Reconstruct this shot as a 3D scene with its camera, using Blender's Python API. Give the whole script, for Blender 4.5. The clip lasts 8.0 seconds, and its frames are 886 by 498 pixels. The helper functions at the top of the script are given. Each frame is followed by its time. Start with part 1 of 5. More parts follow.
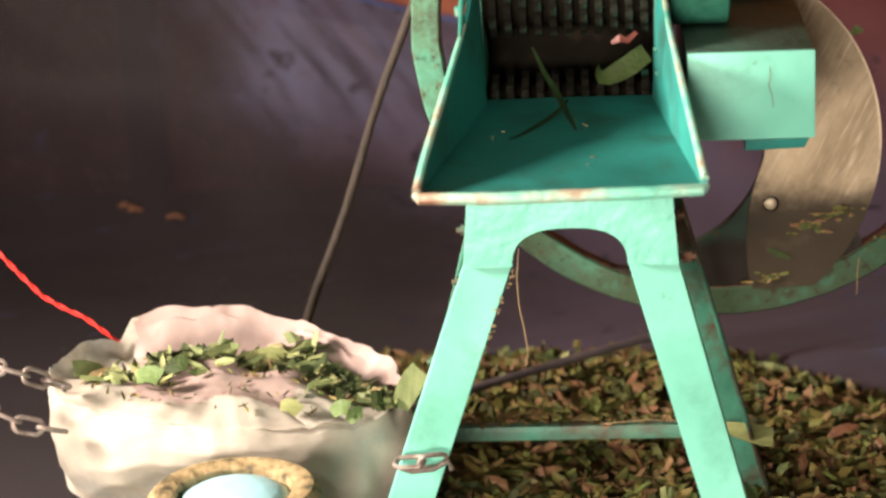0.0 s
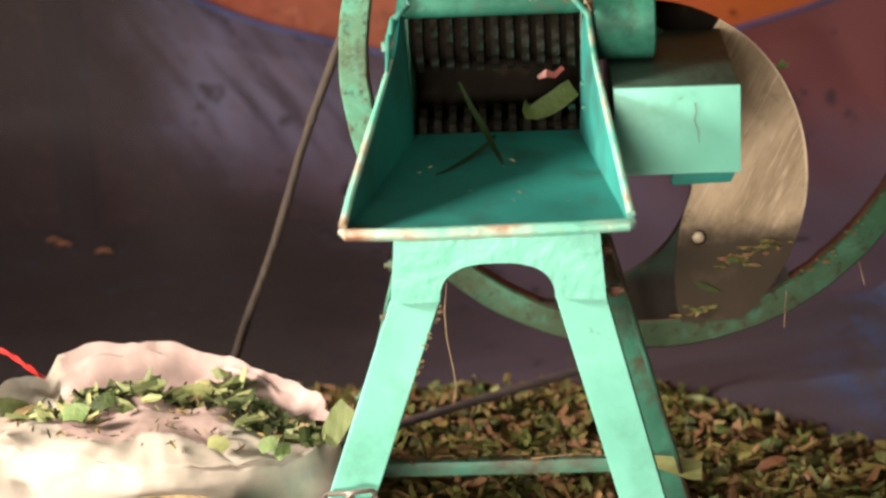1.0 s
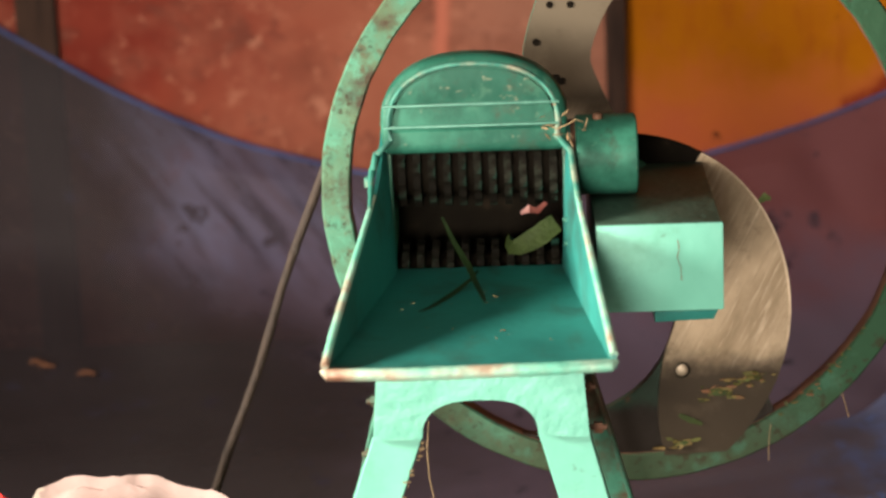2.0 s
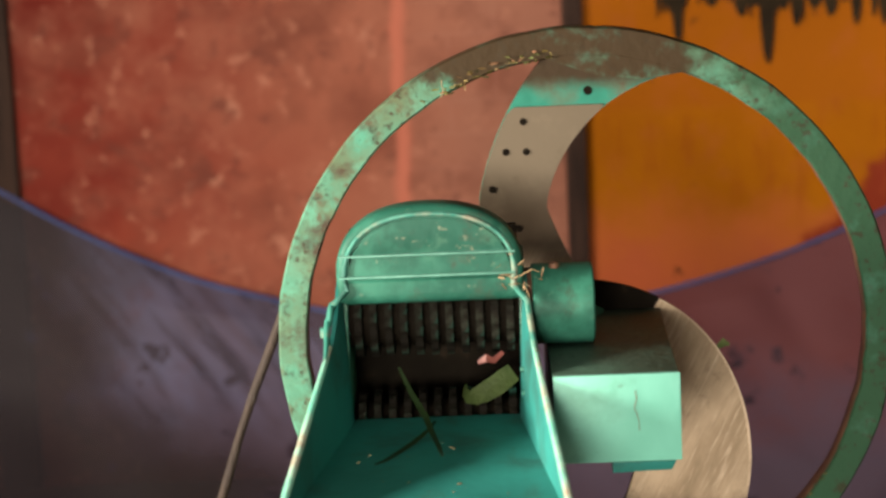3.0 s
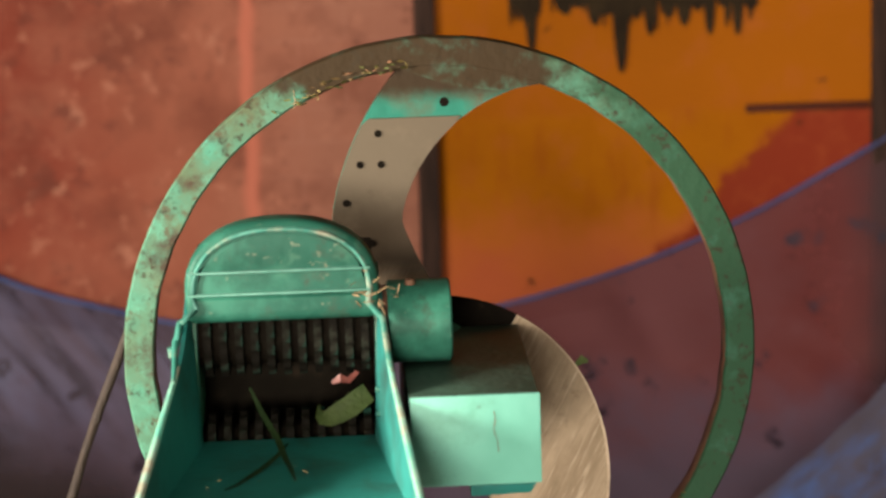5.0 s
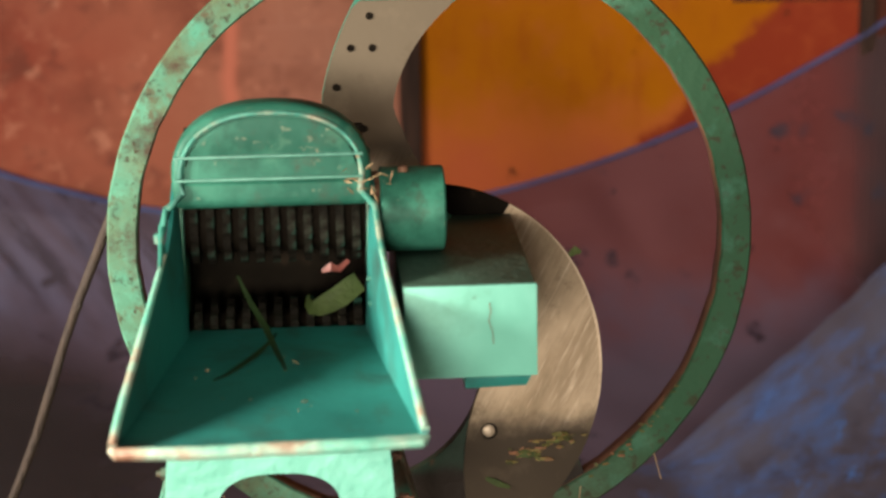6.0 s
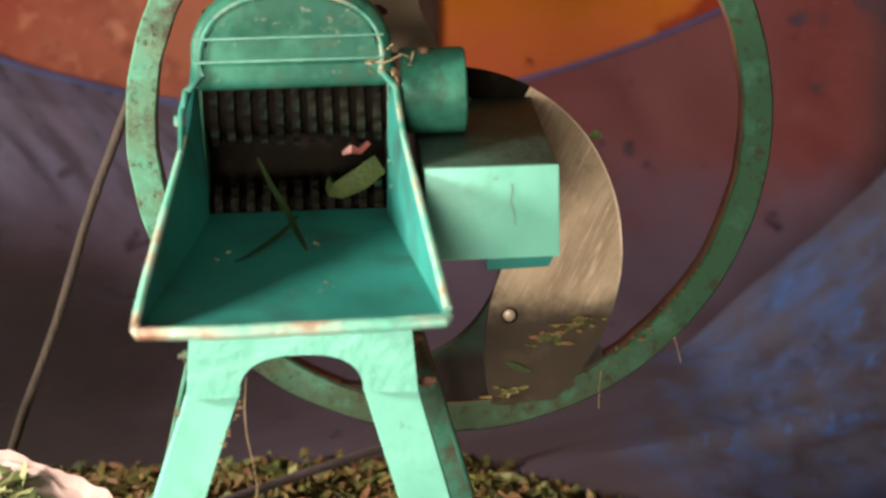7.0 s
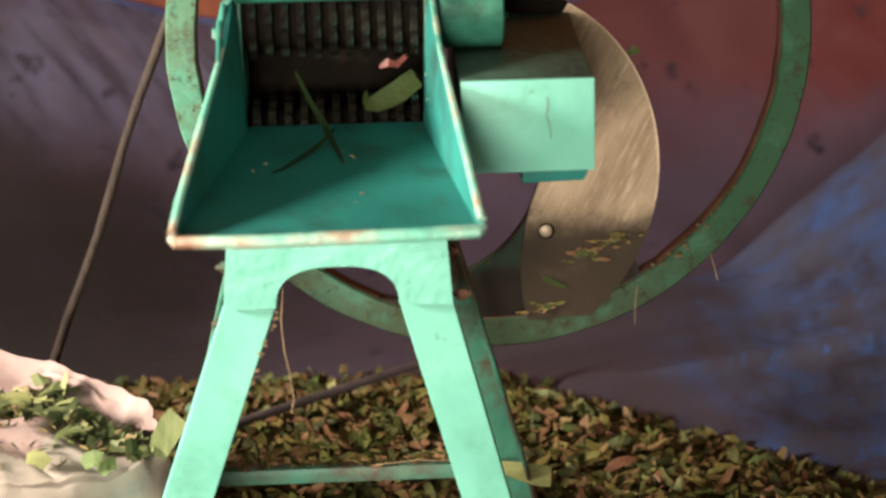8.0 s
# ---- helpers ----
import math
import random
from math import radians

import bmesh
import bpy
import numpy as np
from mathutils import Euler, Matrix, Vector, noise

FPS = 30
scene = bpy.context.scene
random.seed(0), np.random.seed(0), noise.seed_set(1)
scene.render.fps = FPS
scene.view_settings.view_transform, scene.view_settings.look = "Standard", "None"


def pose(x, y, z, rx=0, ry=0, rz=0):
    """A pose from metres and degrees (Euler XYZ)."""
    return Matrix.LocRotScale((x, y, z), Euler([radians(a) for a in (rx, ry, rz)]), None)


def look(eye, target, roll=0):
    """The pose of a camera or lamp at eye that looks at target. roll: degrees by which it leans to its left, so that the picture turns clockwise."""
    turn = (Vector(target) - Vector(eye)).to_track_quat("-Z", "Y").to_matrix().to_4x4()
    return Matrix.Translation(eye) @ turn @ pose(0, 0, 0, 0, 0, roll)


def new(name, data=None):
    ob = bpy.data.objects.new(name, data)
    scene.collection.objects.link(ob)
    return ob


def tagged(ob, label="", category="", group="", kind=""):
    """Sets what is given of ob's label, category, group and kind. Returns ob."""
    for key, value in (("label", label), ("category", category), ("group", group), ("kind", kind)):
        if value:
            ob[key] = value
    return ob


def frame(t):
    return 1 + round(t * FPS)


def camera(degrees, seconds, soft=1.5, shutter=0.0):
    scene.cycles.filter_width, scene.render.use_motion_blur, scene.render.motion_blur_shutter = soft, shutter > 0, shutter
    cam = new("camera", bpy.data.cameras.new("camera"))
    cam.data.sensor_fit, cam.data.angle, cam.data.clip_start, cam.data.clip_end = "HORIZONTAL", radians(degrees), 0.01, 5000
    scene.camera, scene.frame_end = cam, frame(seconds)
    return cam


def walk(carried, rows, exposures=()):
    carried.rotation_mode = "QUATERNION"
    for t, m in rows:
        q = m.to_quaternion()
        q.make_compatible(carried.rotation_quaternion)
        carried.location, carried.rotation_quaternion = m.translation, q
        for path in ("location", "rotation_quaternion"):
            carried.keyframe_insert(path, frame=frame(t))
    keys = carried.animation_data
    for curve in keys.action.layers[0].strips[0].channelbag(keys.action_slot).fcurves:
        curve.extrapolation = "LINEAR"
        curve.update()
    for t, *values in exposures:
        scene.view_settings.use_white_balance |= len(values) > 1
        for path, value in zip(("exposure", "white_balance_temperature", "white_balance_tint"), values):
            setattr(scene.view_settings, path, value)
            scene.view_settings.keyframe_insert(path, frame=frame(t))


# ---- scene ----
cam = camera(24.0, 8.0, soft=2.7)
cam.data.dof.use_dof, cam.data.dof.focus_distance, cam.data.dof.aperture_fstop = True, 3.02, 3.3
PATH = [
    (0, (0.047, -2.921, 1.269), (-0.11, -1.008, 0.706), -2.8),
    (0.5, (0.051, -2.917, 1.27), (-0.065, -1.002, 0.706), -2.7),
    (1, (0.057, -2.913, 1.274), (-0.037, -0.989, 0.736), -2.5),
    (1.5, (0.06, -2.908, 1.294), (-0.027, -0.974, 0.79), -2.4),
    (2, (0.062, -2.895, 1.315), (-0.015, -0.946, 0.873), -2.3),
    (2.2, (0.068, -2.89, 1.325), (0.0, -0.936, 0.907), -2.5),
    (3.5, (0.086, -2.856, 1.354), (0.052, -0.878, 1.064), -2.4),
    (4, (0.097, -2.834, 1.353), (0.084, -0.853, 1.075), -2.8),
    (4.2, (0.101, -2.835, 1.351), (0.115, -0.856, 1.062), -2.9),
    (5.3, (0.057, -2.76, 1.353), (0.173, -0.794, 1.003), -1.5),
    (5.5, (0.049, -2.745, 1.347), (0.168, -0.783, 0.977), -1.5),
    (6, (0.036, -2.712, 1.335), (0.17, -0.764, 0.902), -1.0),
    (6.5, (0.026, -2.702, 1.323), (0.161, -0.766, 0.842), -1.0),
    (7, (0.024, -2.707, 1.31), (0.143, -0.781, 0.784), -1.2),
    (7.5, (0.028, -2.712, 1.298), (0.12, -0.794, 0.738), -1.2),
    (8, (0.038, -2.729, 1.292), (0.109, -0.819, 0.703), -1.3),
]
walk(cam, [(t, look(eye, target, roll)) for t, eye, target, roll in PATH], [(0, 0.15), (0.5, 0.13), (1.5, 0.05), (2.2, 0.05), (3.5, 0.08), (4.2, 0.06), (5.5, 0.0), (7.0, 0.0), (8, 0.04)])

# ---- world, sun, lamps ----
FLOOR = -0.10
world = bpy.data.worlds.new("world")
scene.world = world
world.use_nodes = True
wn = world.node_tree.nodes
sky = wn.new("ShaderNodeTexSky")
sky.sky_type = "NISHITA"
sky.sun_disc = False
sky.sun_elevation, sky.sun_rotation = radians(35), radians(215)
world.node_tree.links.new(sky.outputs[0], wn["Background"].inputs[0])
wn["Background"].inputs[1].default_value = 0.05


def area(name, eye, target, wide, high, power, colour):
    lamp = bpy.data.lights.new(name, "AREA")
    lamp.shape, lamp.size, lamp.size_y, lamp.energy, lamp.color = "RECTANGLE", wide, high, power, colour
    ob = new(name, lamp)
    ob.matrix_world = look(eye, target)
    return ob


# daylight of the side doorway and of the open front behind the camera
area("doorway_light", (-2.28, -0.85, 1.28), (0.3, -1.45, 0.6), 0.45, 0.45, 295, (1.0, 0.83, 0.70))
area("front_light", (-1.05, -5.3, 0.90), (0, 0, 0.6), 1.8, 1.1, 440, (1.0, 0.83, 0.70))


# ---- materials ----
def mat(name, colours, scale=8.0, rough=(0.5, 0.7), metal=0.0, bump=0.15, bump_scale=60.0, spots=None, stretch=(1, 1, 1), island=False, spec=0.5):
    """Colours: (place, rgb) stops over a two-scale noise. spots: (rgb, scale, low, high) layers of stains or chips."""
    m = bpy.data.materials.new(name)
    m.use_nodes = True
    n, l = m.node_tree.nodes, m.node_tree.links
    b = n["Principled BSDF"]
    tc = n.new("ShaderNodeTexCoord")
    mp = n.new("ShaderNodeMapping")
    mp.inputs["Scale"].default_value = stretch
    l.new(tc.outputs["Object"], mp.inputs[0])
    big = n.new("ShaderNodeTexNoise")
    big.inputs["Scale"].default_value, big.inputs["Detail"].default_value, big.inputs["Roughness"].default_value = scale, 8, 0.6
    l.new(mp.outputs[0], big.inputs["Vector"])
    ramp = n.new("ShaderNodeValToRGB")
    e = ramp.color_ramp.elements
    while len(e) < len(colours):
        e.new(0.5)
    for el, (p, c) in zip(e, colours):
        el.position, el.color = p, (*c, 1)
    fac = big.outputs["Fac"]
    if island:
        geo = n.new("ShaderNodeNewGeometry")
        ad = n.new("ShaderNodeMath")
        ad.operation = "MULTIPLY_ADD"
        ad.inputs[1].default_value, ad.inputs[2].default_value = 0.25, -0.12
        l.new(fac, ad.inputs[0])
        ad2 = n.new("ShaderNodeMath")
        l.new(ad.outputs[0], ad2.inputs[0])
        l.new(geo.outputs["Random Per Island"], ad2.inputs[1])
        fac = ad2.outputs[0]
    l.new(fac, ramp.inputs[0])
    col = ramp.outputs[0]
    for rgb, sc, low, high, *turned in spots or ():
        vec = mp.outputs[0]
        if turned:
            own = n.new("ShaderNodeMapping")
            own.vector_type = "TEXTURE"
            own.inputs["Rotation"].default_value, own.inputs["Scale"].default_value = [radians(a) for a in turned[0]], [1 / s for s in turned[1]]
            l.new(tc.outputs["Object"], own.inputs[0])
            vec = own.outputs[0]
        t = n.new("ShaderNodeTexNoise")
        t.inputs["Scale"].default_value, t.inputs["Detail"].default_value, t.inputs["Roughness"].default_value = sc, 10, 0.65
        l.new(vec, t.inputs["Vector"])
        r = n.new("ShaderNodeMapRange")
        r.inputs["From Min"].default_value, r.inputs["From Max"].default_value = low, high
        l.new(t.outputs["Fac"], r.inputs["Value"])
        mix = n.new("ShaderNodeMix")
        mix.data_type = "RGBA"
        l.new(r.outputs[0], mix.inputs["Factor"])
        l.new(col, mix.inputs["A"])
        mix.inputs["B"].default_value = (*rgb, 1)
        col = mix.outputs["Result"]
    l.new(col, b.inputs["Base Color"])
    rr = n.new("ShaderNodeMapRange")
    rr.inputs["To Min"].default_value, rr.inputs["To Max"].default_value = rough
    l.new(big.outputs["Fac"], rr.inputs["Value"])
    l.new(rr.outputs[0], b.inputs["Roughness"])
    b.inputs["Metallic"].default_value, b.inputs["Specular IOR Level"].default_value = metal, spec
    fine = n.new("ShaderNodeTexNoise")
    fine.inputs["Scale"].default_value, fine.inputs["Detail"].default_value = bump_scale, 6
    l.new(mp.outputs[0], fine.inputs["Vector"])
    bp = n.new("ShaderNodeBump")
    bp.inputs["Strength"].default_value, bp.inputs["Distance"].default_value = bump, 0.01
    l.new(fine.outputs["Fac"], bp.inputs["Height"])
    l.new(bp.outputs[0], b.inputs["Normal"])
    return m


GREEN = ((0.3, (0.105, 0.36, 0.28)), (0.55, (0.14, 0.44, 0.35)), (0.75, (0.18, 0.50, 0.405)))
RUST, GRIME = (0.10, 0.045, 0.025), (0.045, 0.05, 0.03)
paint = mat("turquoise_paint", GREEN, 6, (0.4, 0.55), bump=0.08, bump_scale=45, spec=0.25, spots=[((0.09, 0.30, 0.22), 9, 0.52, 0.7), (GRIME, 30, 0.66, 0.8), (RUST, 55, 0.7, 0.75)])
paint_worn = mat("worn_turquoise_paint", ((0.3, (0.03, 0.16, 0.11)), (0.55, (0.05, 0.26, 0.18)), (0.75, (0.08, 0.36, 0.26))), 9, (0.45, 0.65), bump=0.15, bump_scale=70,
                 spots=[((0.055, 0.045, 0.028), 4.5, 0.42, 0.6), ((0.10, 0.11, 0.06), 22, 0.56, 0.7), (RUST, 60, 0.64, 0.72)])
# dark from grime and from the shade round the lower spoke
spoke_paint = mat("grimy_shaded_green_paint", ((0.3, (0.007, 0.014, 0.009)), (0.55, (0.011, 0.028, 0.018)), (0.75, (0.018, 0.05, 0.034))), 8, (0.45, 0.65), bump=0.2, bump_scale=60, spec=0.2,
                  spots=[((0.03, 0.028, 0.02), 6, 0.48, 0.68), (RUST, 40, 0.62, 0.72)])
band_paint = mat("rubbed_turquoise_paint", ((0.3, (0.014, 0.11, 0.08)), (0.6, (0.024, 0.18, 0.13)), (0.8, (0.05, 0.23, 0.17))), 9, (0.5, 0.7), bump=0.15, spec=0.1, spots=[((0.08, 0.07, 0.045), 9, 0.5, 0.7)])
# grime, and the shade on the guard's top, in one dark colour
dark_top = mat("grimy_shaded_green_top", ((0.3, (0.016, 0.034, 0.023)), (0.55, (0.03, 0.07, 0.05)), (0.75, (0.05, 0.12, 0.085))), 9, (0.5, 0.7), bump=0.3, spots=[((0.06, 0.03, 0.02), 14, 0.64, 0.76), ((0.2, 0.17, 0.09), 40, 0.72, 0.76)])
paint_cast = mat("turquoise_paint_on_cast_iron", GREEN, 8, (0.35, 0.5), bump=0.36, bump_scale=38, spec=0.3, spots=[(RUST, 70, 0.74, 0.78)])
teal = mat("teal_paint", ((0.3, (0.011, 0.13, 0.115)), (0.6, (0.019, 0.205, 0.18)), (0.8, (0.036, 0.26, 0.23))), 5, (0.4, 0.55), bump=0.08,
           spots=[((0.02, 0.05, 0.04), 8, 0.52, 0.75), ((0.025, 0.11, 0.09), 14, 0.58, 0.75, (0, 0, 0), (1.6, 0.8, 1)), ((0.35, 0.4, 0.33), 90, 0.77, 0.8)])
hood_paint = mat("dusty_green_paint", ((0.3, (0.009, 0.060, 0.040)), (0.6, (0.015, 0.092, 0.064)), (0.8, (0.028, 0.125, 0.088))), 10, (0.45, 0.6), bump=0.12, spec=0.15,
                 spots=[((0.10, 0.15, 0.10), 14, 0.58, 0.8), ((0.16, 0.20, 0.14), 55, 0.63, 0.70), ((0.028, 0.145, 0.10), 7, 0.5, 0.62), ((0.03, 0.06, 0.042), 20, 0.56, 0.70), ((0.16, 0.22, 0.16), 26, 0.66, 0.74, (0, 25, 0), (0.7, 1, 2))])
edge_rust = mat("bare_worn_edge", ((0.30, (0.17, 0.085, 0.05)), (0.40, (0.28, 0.25, 0.18)), (0.47, (0.24, 0.42, 0.33)), (0.60, (0.10, 0.40, 0.30))), 10, (0.5, 0.7), bump=0.3)
# near black: grime and the shade of the deep throat in one colour
dark_iron = mat("near_black_iron", ((0.3, (0.004, 0.003, 0.002)), (0.6, (0.007, 0.006, 0.004)), (0.8, (0.025, 0.018, 0.012))), 30, (0.75, 0.9), 0.0, bump=0.2, spec=0.05)
# rollers kept dark for the throat's shade as well as grime
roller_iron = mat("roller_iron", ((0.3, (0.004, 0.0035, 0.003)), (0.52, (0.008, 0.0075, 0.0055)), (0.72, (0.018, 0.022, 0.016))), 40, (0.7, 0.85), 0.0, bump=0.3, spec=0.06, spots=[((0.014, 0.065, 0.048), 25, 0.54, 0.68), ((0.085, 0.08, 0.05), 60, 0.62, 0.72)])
bolt_steel = mat("bolt_steel", ((0.3, (0.28, 0.23, 0.16)), (0.7, (0.42, 0.37, 0.28))), 60, (0.4, 0.55), 0.4)
chain_iron = mat("rusty_chain_iron", ((0.3, (0.12, 0.085, 0.065)), (0.6, (0.27, 0.235, 0.21)), (0.8, (0.42, 0.40, 0.37))), 60, (0.4, 0.6), 0.5, bump=0.4)
leaf_pile = mat("chopped_leaves", ((0.0, (0.020, 0.022, 0.008)), (0.22, (0.055, 0.062, 0.016)), (0.45, (0.135, 0.11, 0.032)), (0.62, (0.11, 0.068, 0.030)), (0.78, (0.16, 0.08, 0.042)), (0.9, (0.14, 0.135, 0.04)), (1.0, (0.085, 0.115, 0.03))),
                30, (0.5, 0.7), spec=0.2, island=True)
leaf_fresh = mat("fresh_cut_leaf", ((0.0, (0.03, 0.04, 0.018)), (0.3, (0.065, 0.085, 0.032)), (0.6, (0.13, 0.16, 0.065)), (0.85, (0.27, 0.29, 0.13)), (1.0, (0.19, 0.14, 0.07))), 40, (0.4, 0.6), island=True, spec=0.2)
leaf_green = mat("leaf_green", ((0.3, (0.055, 0.095, 0.028)), (0.7, (0.11, 0.165, 0.055))), 35, (0.4, 0.55), bump=0.3, bump_scale=150, stretch=(4, 1, 1), spec=0.2)
leaf_olive = mat("leaf_olive_green", ((0.3, (0.07, 0.095, 0.035)), (0.7, (0.14, 0.17, 0.07))), 35, (0.5, 0.65), bump=0.3, bump_scale=150, stretch=(4, 1, 1), spec=0.15)
leaf_dark = mat("leaf_dark_green", ((0.3, (0.007, 0.016, 0.005)), (0.7, (0.015, 0.033, 0.010))), 35, (0.4, 0.55), bump=0.2, spec=0.2)
leaf_pale = mat("pale_leaf", ((0.3, (0.11, 0.125, 0.045)), (0.7, (0.19, 0.205, 0.08))), 35, (0.5, 0.65), bump=0.3, bump_scale=150, stretch=(1, 5, 5), spec=0.2)
leaf_mid = mat("leaf_mid_green", ((0.3, (0.020, 0.034, 0.009)), (0.7, (0.038, 0.060, 0.016))), 35, (0.5, 0.65), bump=0.3, bump_scale=150, spec=0.15)
leaf_brown = mat("brown_leaf", ((0.3, (0.10, 0.045, 0.025)), (0.7, (0.18, 0.085, 0.045))), 35, (0.5, 0.7), bump=0.3, bump_scale=150, spec=0.2)
straw_mat = mat("dry_straw", ((0.3, (0.14, 0.10, 0.05)), (0.7, (0.28, 0.21, 0.11))), 50, (0.6, 0.8))
petal = mat("pink_petal", ((0.3, (0.075, 0.013, 0.010)), (0.7, (0.13, 0.034, 0.024))), 60, (0.5, 0.6))
wood = mat("weathered_stick", ((0.3, (0.013, 0.009, 0.006)), (0.7, (0.032, 0.022, 0.014))), 40, (0.6, 0.8), bump=0.4, stretch=(3, 3, 0.4))
rod_mat = mat("dark_rod", ((0.3, (0.06, 0.052, 0.055)), (0.7, (0.12, 0.10, 0.105))), 20, (0.4, 0.6), 0.2)
wire_red = mat("red_cable", ((0.3, (0.6, 0.02, 0.02)), (0.7, (0.75, 0.05, 0.04))), 60, (0.35, 0.5))
earth = mat("concrete_floor", ((0.3, (0.10, 0.08, 0.06)), (0.7, (0.20, 0.17, 0.14))), 3, (0.8, 0.95), bump=0.3)
plaster = mat("plain_plaster", ((0.3, (0.09, 0.065, 0.05)), (0.7, (0.16, 0.12, 0.09))), 2, (0.8, 0.95), bump=0.2)
post_wood = mat("dark_wooden_post", ((0.3, (0.018, 0.012, 0.01)), (0.7, (0.05, 0.03, 0.022))), 20, (0.7, 0.85), stretch=(3, 3, 0.3), spec=0.1)
rail_wood = mat("reddish_brown_rail", ((0.3, (0.045, 0.014, 0.009)), (0.7, (0.085, 0.024, 0.012))), 20, (0.7, 0.85), stretch=(0.3, 3, 3), spec=0.1)
drip_paint = mat("dark_brown_paint", ((0.3, (0.012, 0.008, 0.004)), (0.7, (0.032, 0.022, 0.01))), 14, (0.6, 0.8), bump=0.2, spec=0.1)
basin_blue = mat("pale_blue_enamel", ((0.3, (0.25, 0.50, 0.58)), (0.7, (0.36, 0.62, 0.68))), 10, (0.3, 0.45))
basin_band = mat("mottled_straw_band", ((0.38, (0.05, 0.045, 0.025)), (0.48, (0.22, 0.16, 0.075)), (0.62, (0.31, 0.24, 0.125)), (0.7, (0.30, 0.13, 0.075))), 45, (0.6, 0.8), bump=0.5)


def thin_film(m, share):
    """Lets part of the light through, as thin plastic film does."""
    n, l = m.node_tree.nodes, m.node_tree.links
    b, out = n["Principled BSDF"], n["Material Output"]
    tr = n.new("ShaderNodeBsdfTranslucent")
    l.new(b.inputs["Base Color"].links[0].from_socket, tr.inputs["Color"])
    mix = n.new("ShaderNodeMixShader")
    mix.inputs[0].default_value = share
    l.new(b.outputs[0], mix.inputs[1])
    l.new(tr.outputs[0], mix.inputs[2])
    l.new(mix.outputs[0], out.inputs["Surface"])
    return m


def bag_material():
    return mat("white_plastic_sack", ((0.3, (0.44, 0.40, 0.34)), (0.5, (0.53, 0.49, 0.42)), (0.7, (0.62, 0.585, 0.51))), 9, (0.35, 0.5), bump=0.16, bump_scale=30,
               spots=[((0.37, 0.37, 0.345), 7, 0.52, 0.66), ((0.50, 0.38, 0.25), 11, 0.66, 0.8), ((0.25, 0.2, 0.13), 60, 0.7, 0.75)])


def creased(m, scale, strength):
    """Sharp random creases of handled plastic film, over the finer bump."""
    n, l = m.node_tree.nodes, m.node_tree.links
    b = n["Principled BSDF"]
    tc = n.new("ShaderNodeTexCoord")
    wob = n.new("ShaderNodeTexNoise")
    wob.inputs["Scale"].default_value = 6
    l.new(tc.outputs["Object"], wob.inputs["Vector"])
    add = n.new("ShaderNodeMix")
    add.data_type = "RGBA"
    add.blend_type = "ADD"
    add.inputs["Factor"].default_value = 0.12
    l.new(tc.outputs["Object"], add.inputs["A"])
    l.new(wob.outputs["Color"], add.inputs["B"])
    vo = n.new("ShaderNodeTexVoronoi")
    vo.feature = "F1"
    vo.inputs["Scale"].default_value = scale
    l.new(add.outputs["Result"], vo.inputs["Vector"])
    bp = n.new("ShaderNodeBump")
    bp.inputs["Strength"].default_value, bp.inputs["Distance"].default_value = strength, 0.03
    l.new(vo.outputs["Distance"], bp.inputs["Height"])
    l.new(b.inputs["Normal"].links[0].from_socket, bp.inputs["Normal"])
    l.new(bp.outputs[0], b.inputs["Normal"])
    return m


bag_mat = thin_film(creased(bag_material(), 11, 0.12), 0.42)
bag_in = mat("pinkish_sack_inside", ((0.3, (0.34, 0.24, 0.22)), (0.7, (0.46, 0.36, 0.33))), 8, (0.45, 0.6), bump=0.2, bump_scale=30, spots=[((0.35, 0.3, 0.2), 40, 0.66, 0.74), ((0.33, 0.26, 0.235), 7, 0.52, 0.66)])
creased(bag_in, 16, 0.12)
thin_film(bag_in, 0.3)
# near black so that the unseen ceiling bounces little light
ceiling_dark = mat("dark_ceiling_timber", ((0.3, (0.02, 0.016, 0.012)), (0.7, (0.05, 0.04, 0.03))), 4, (0.8, 0.95), bump=0.2)


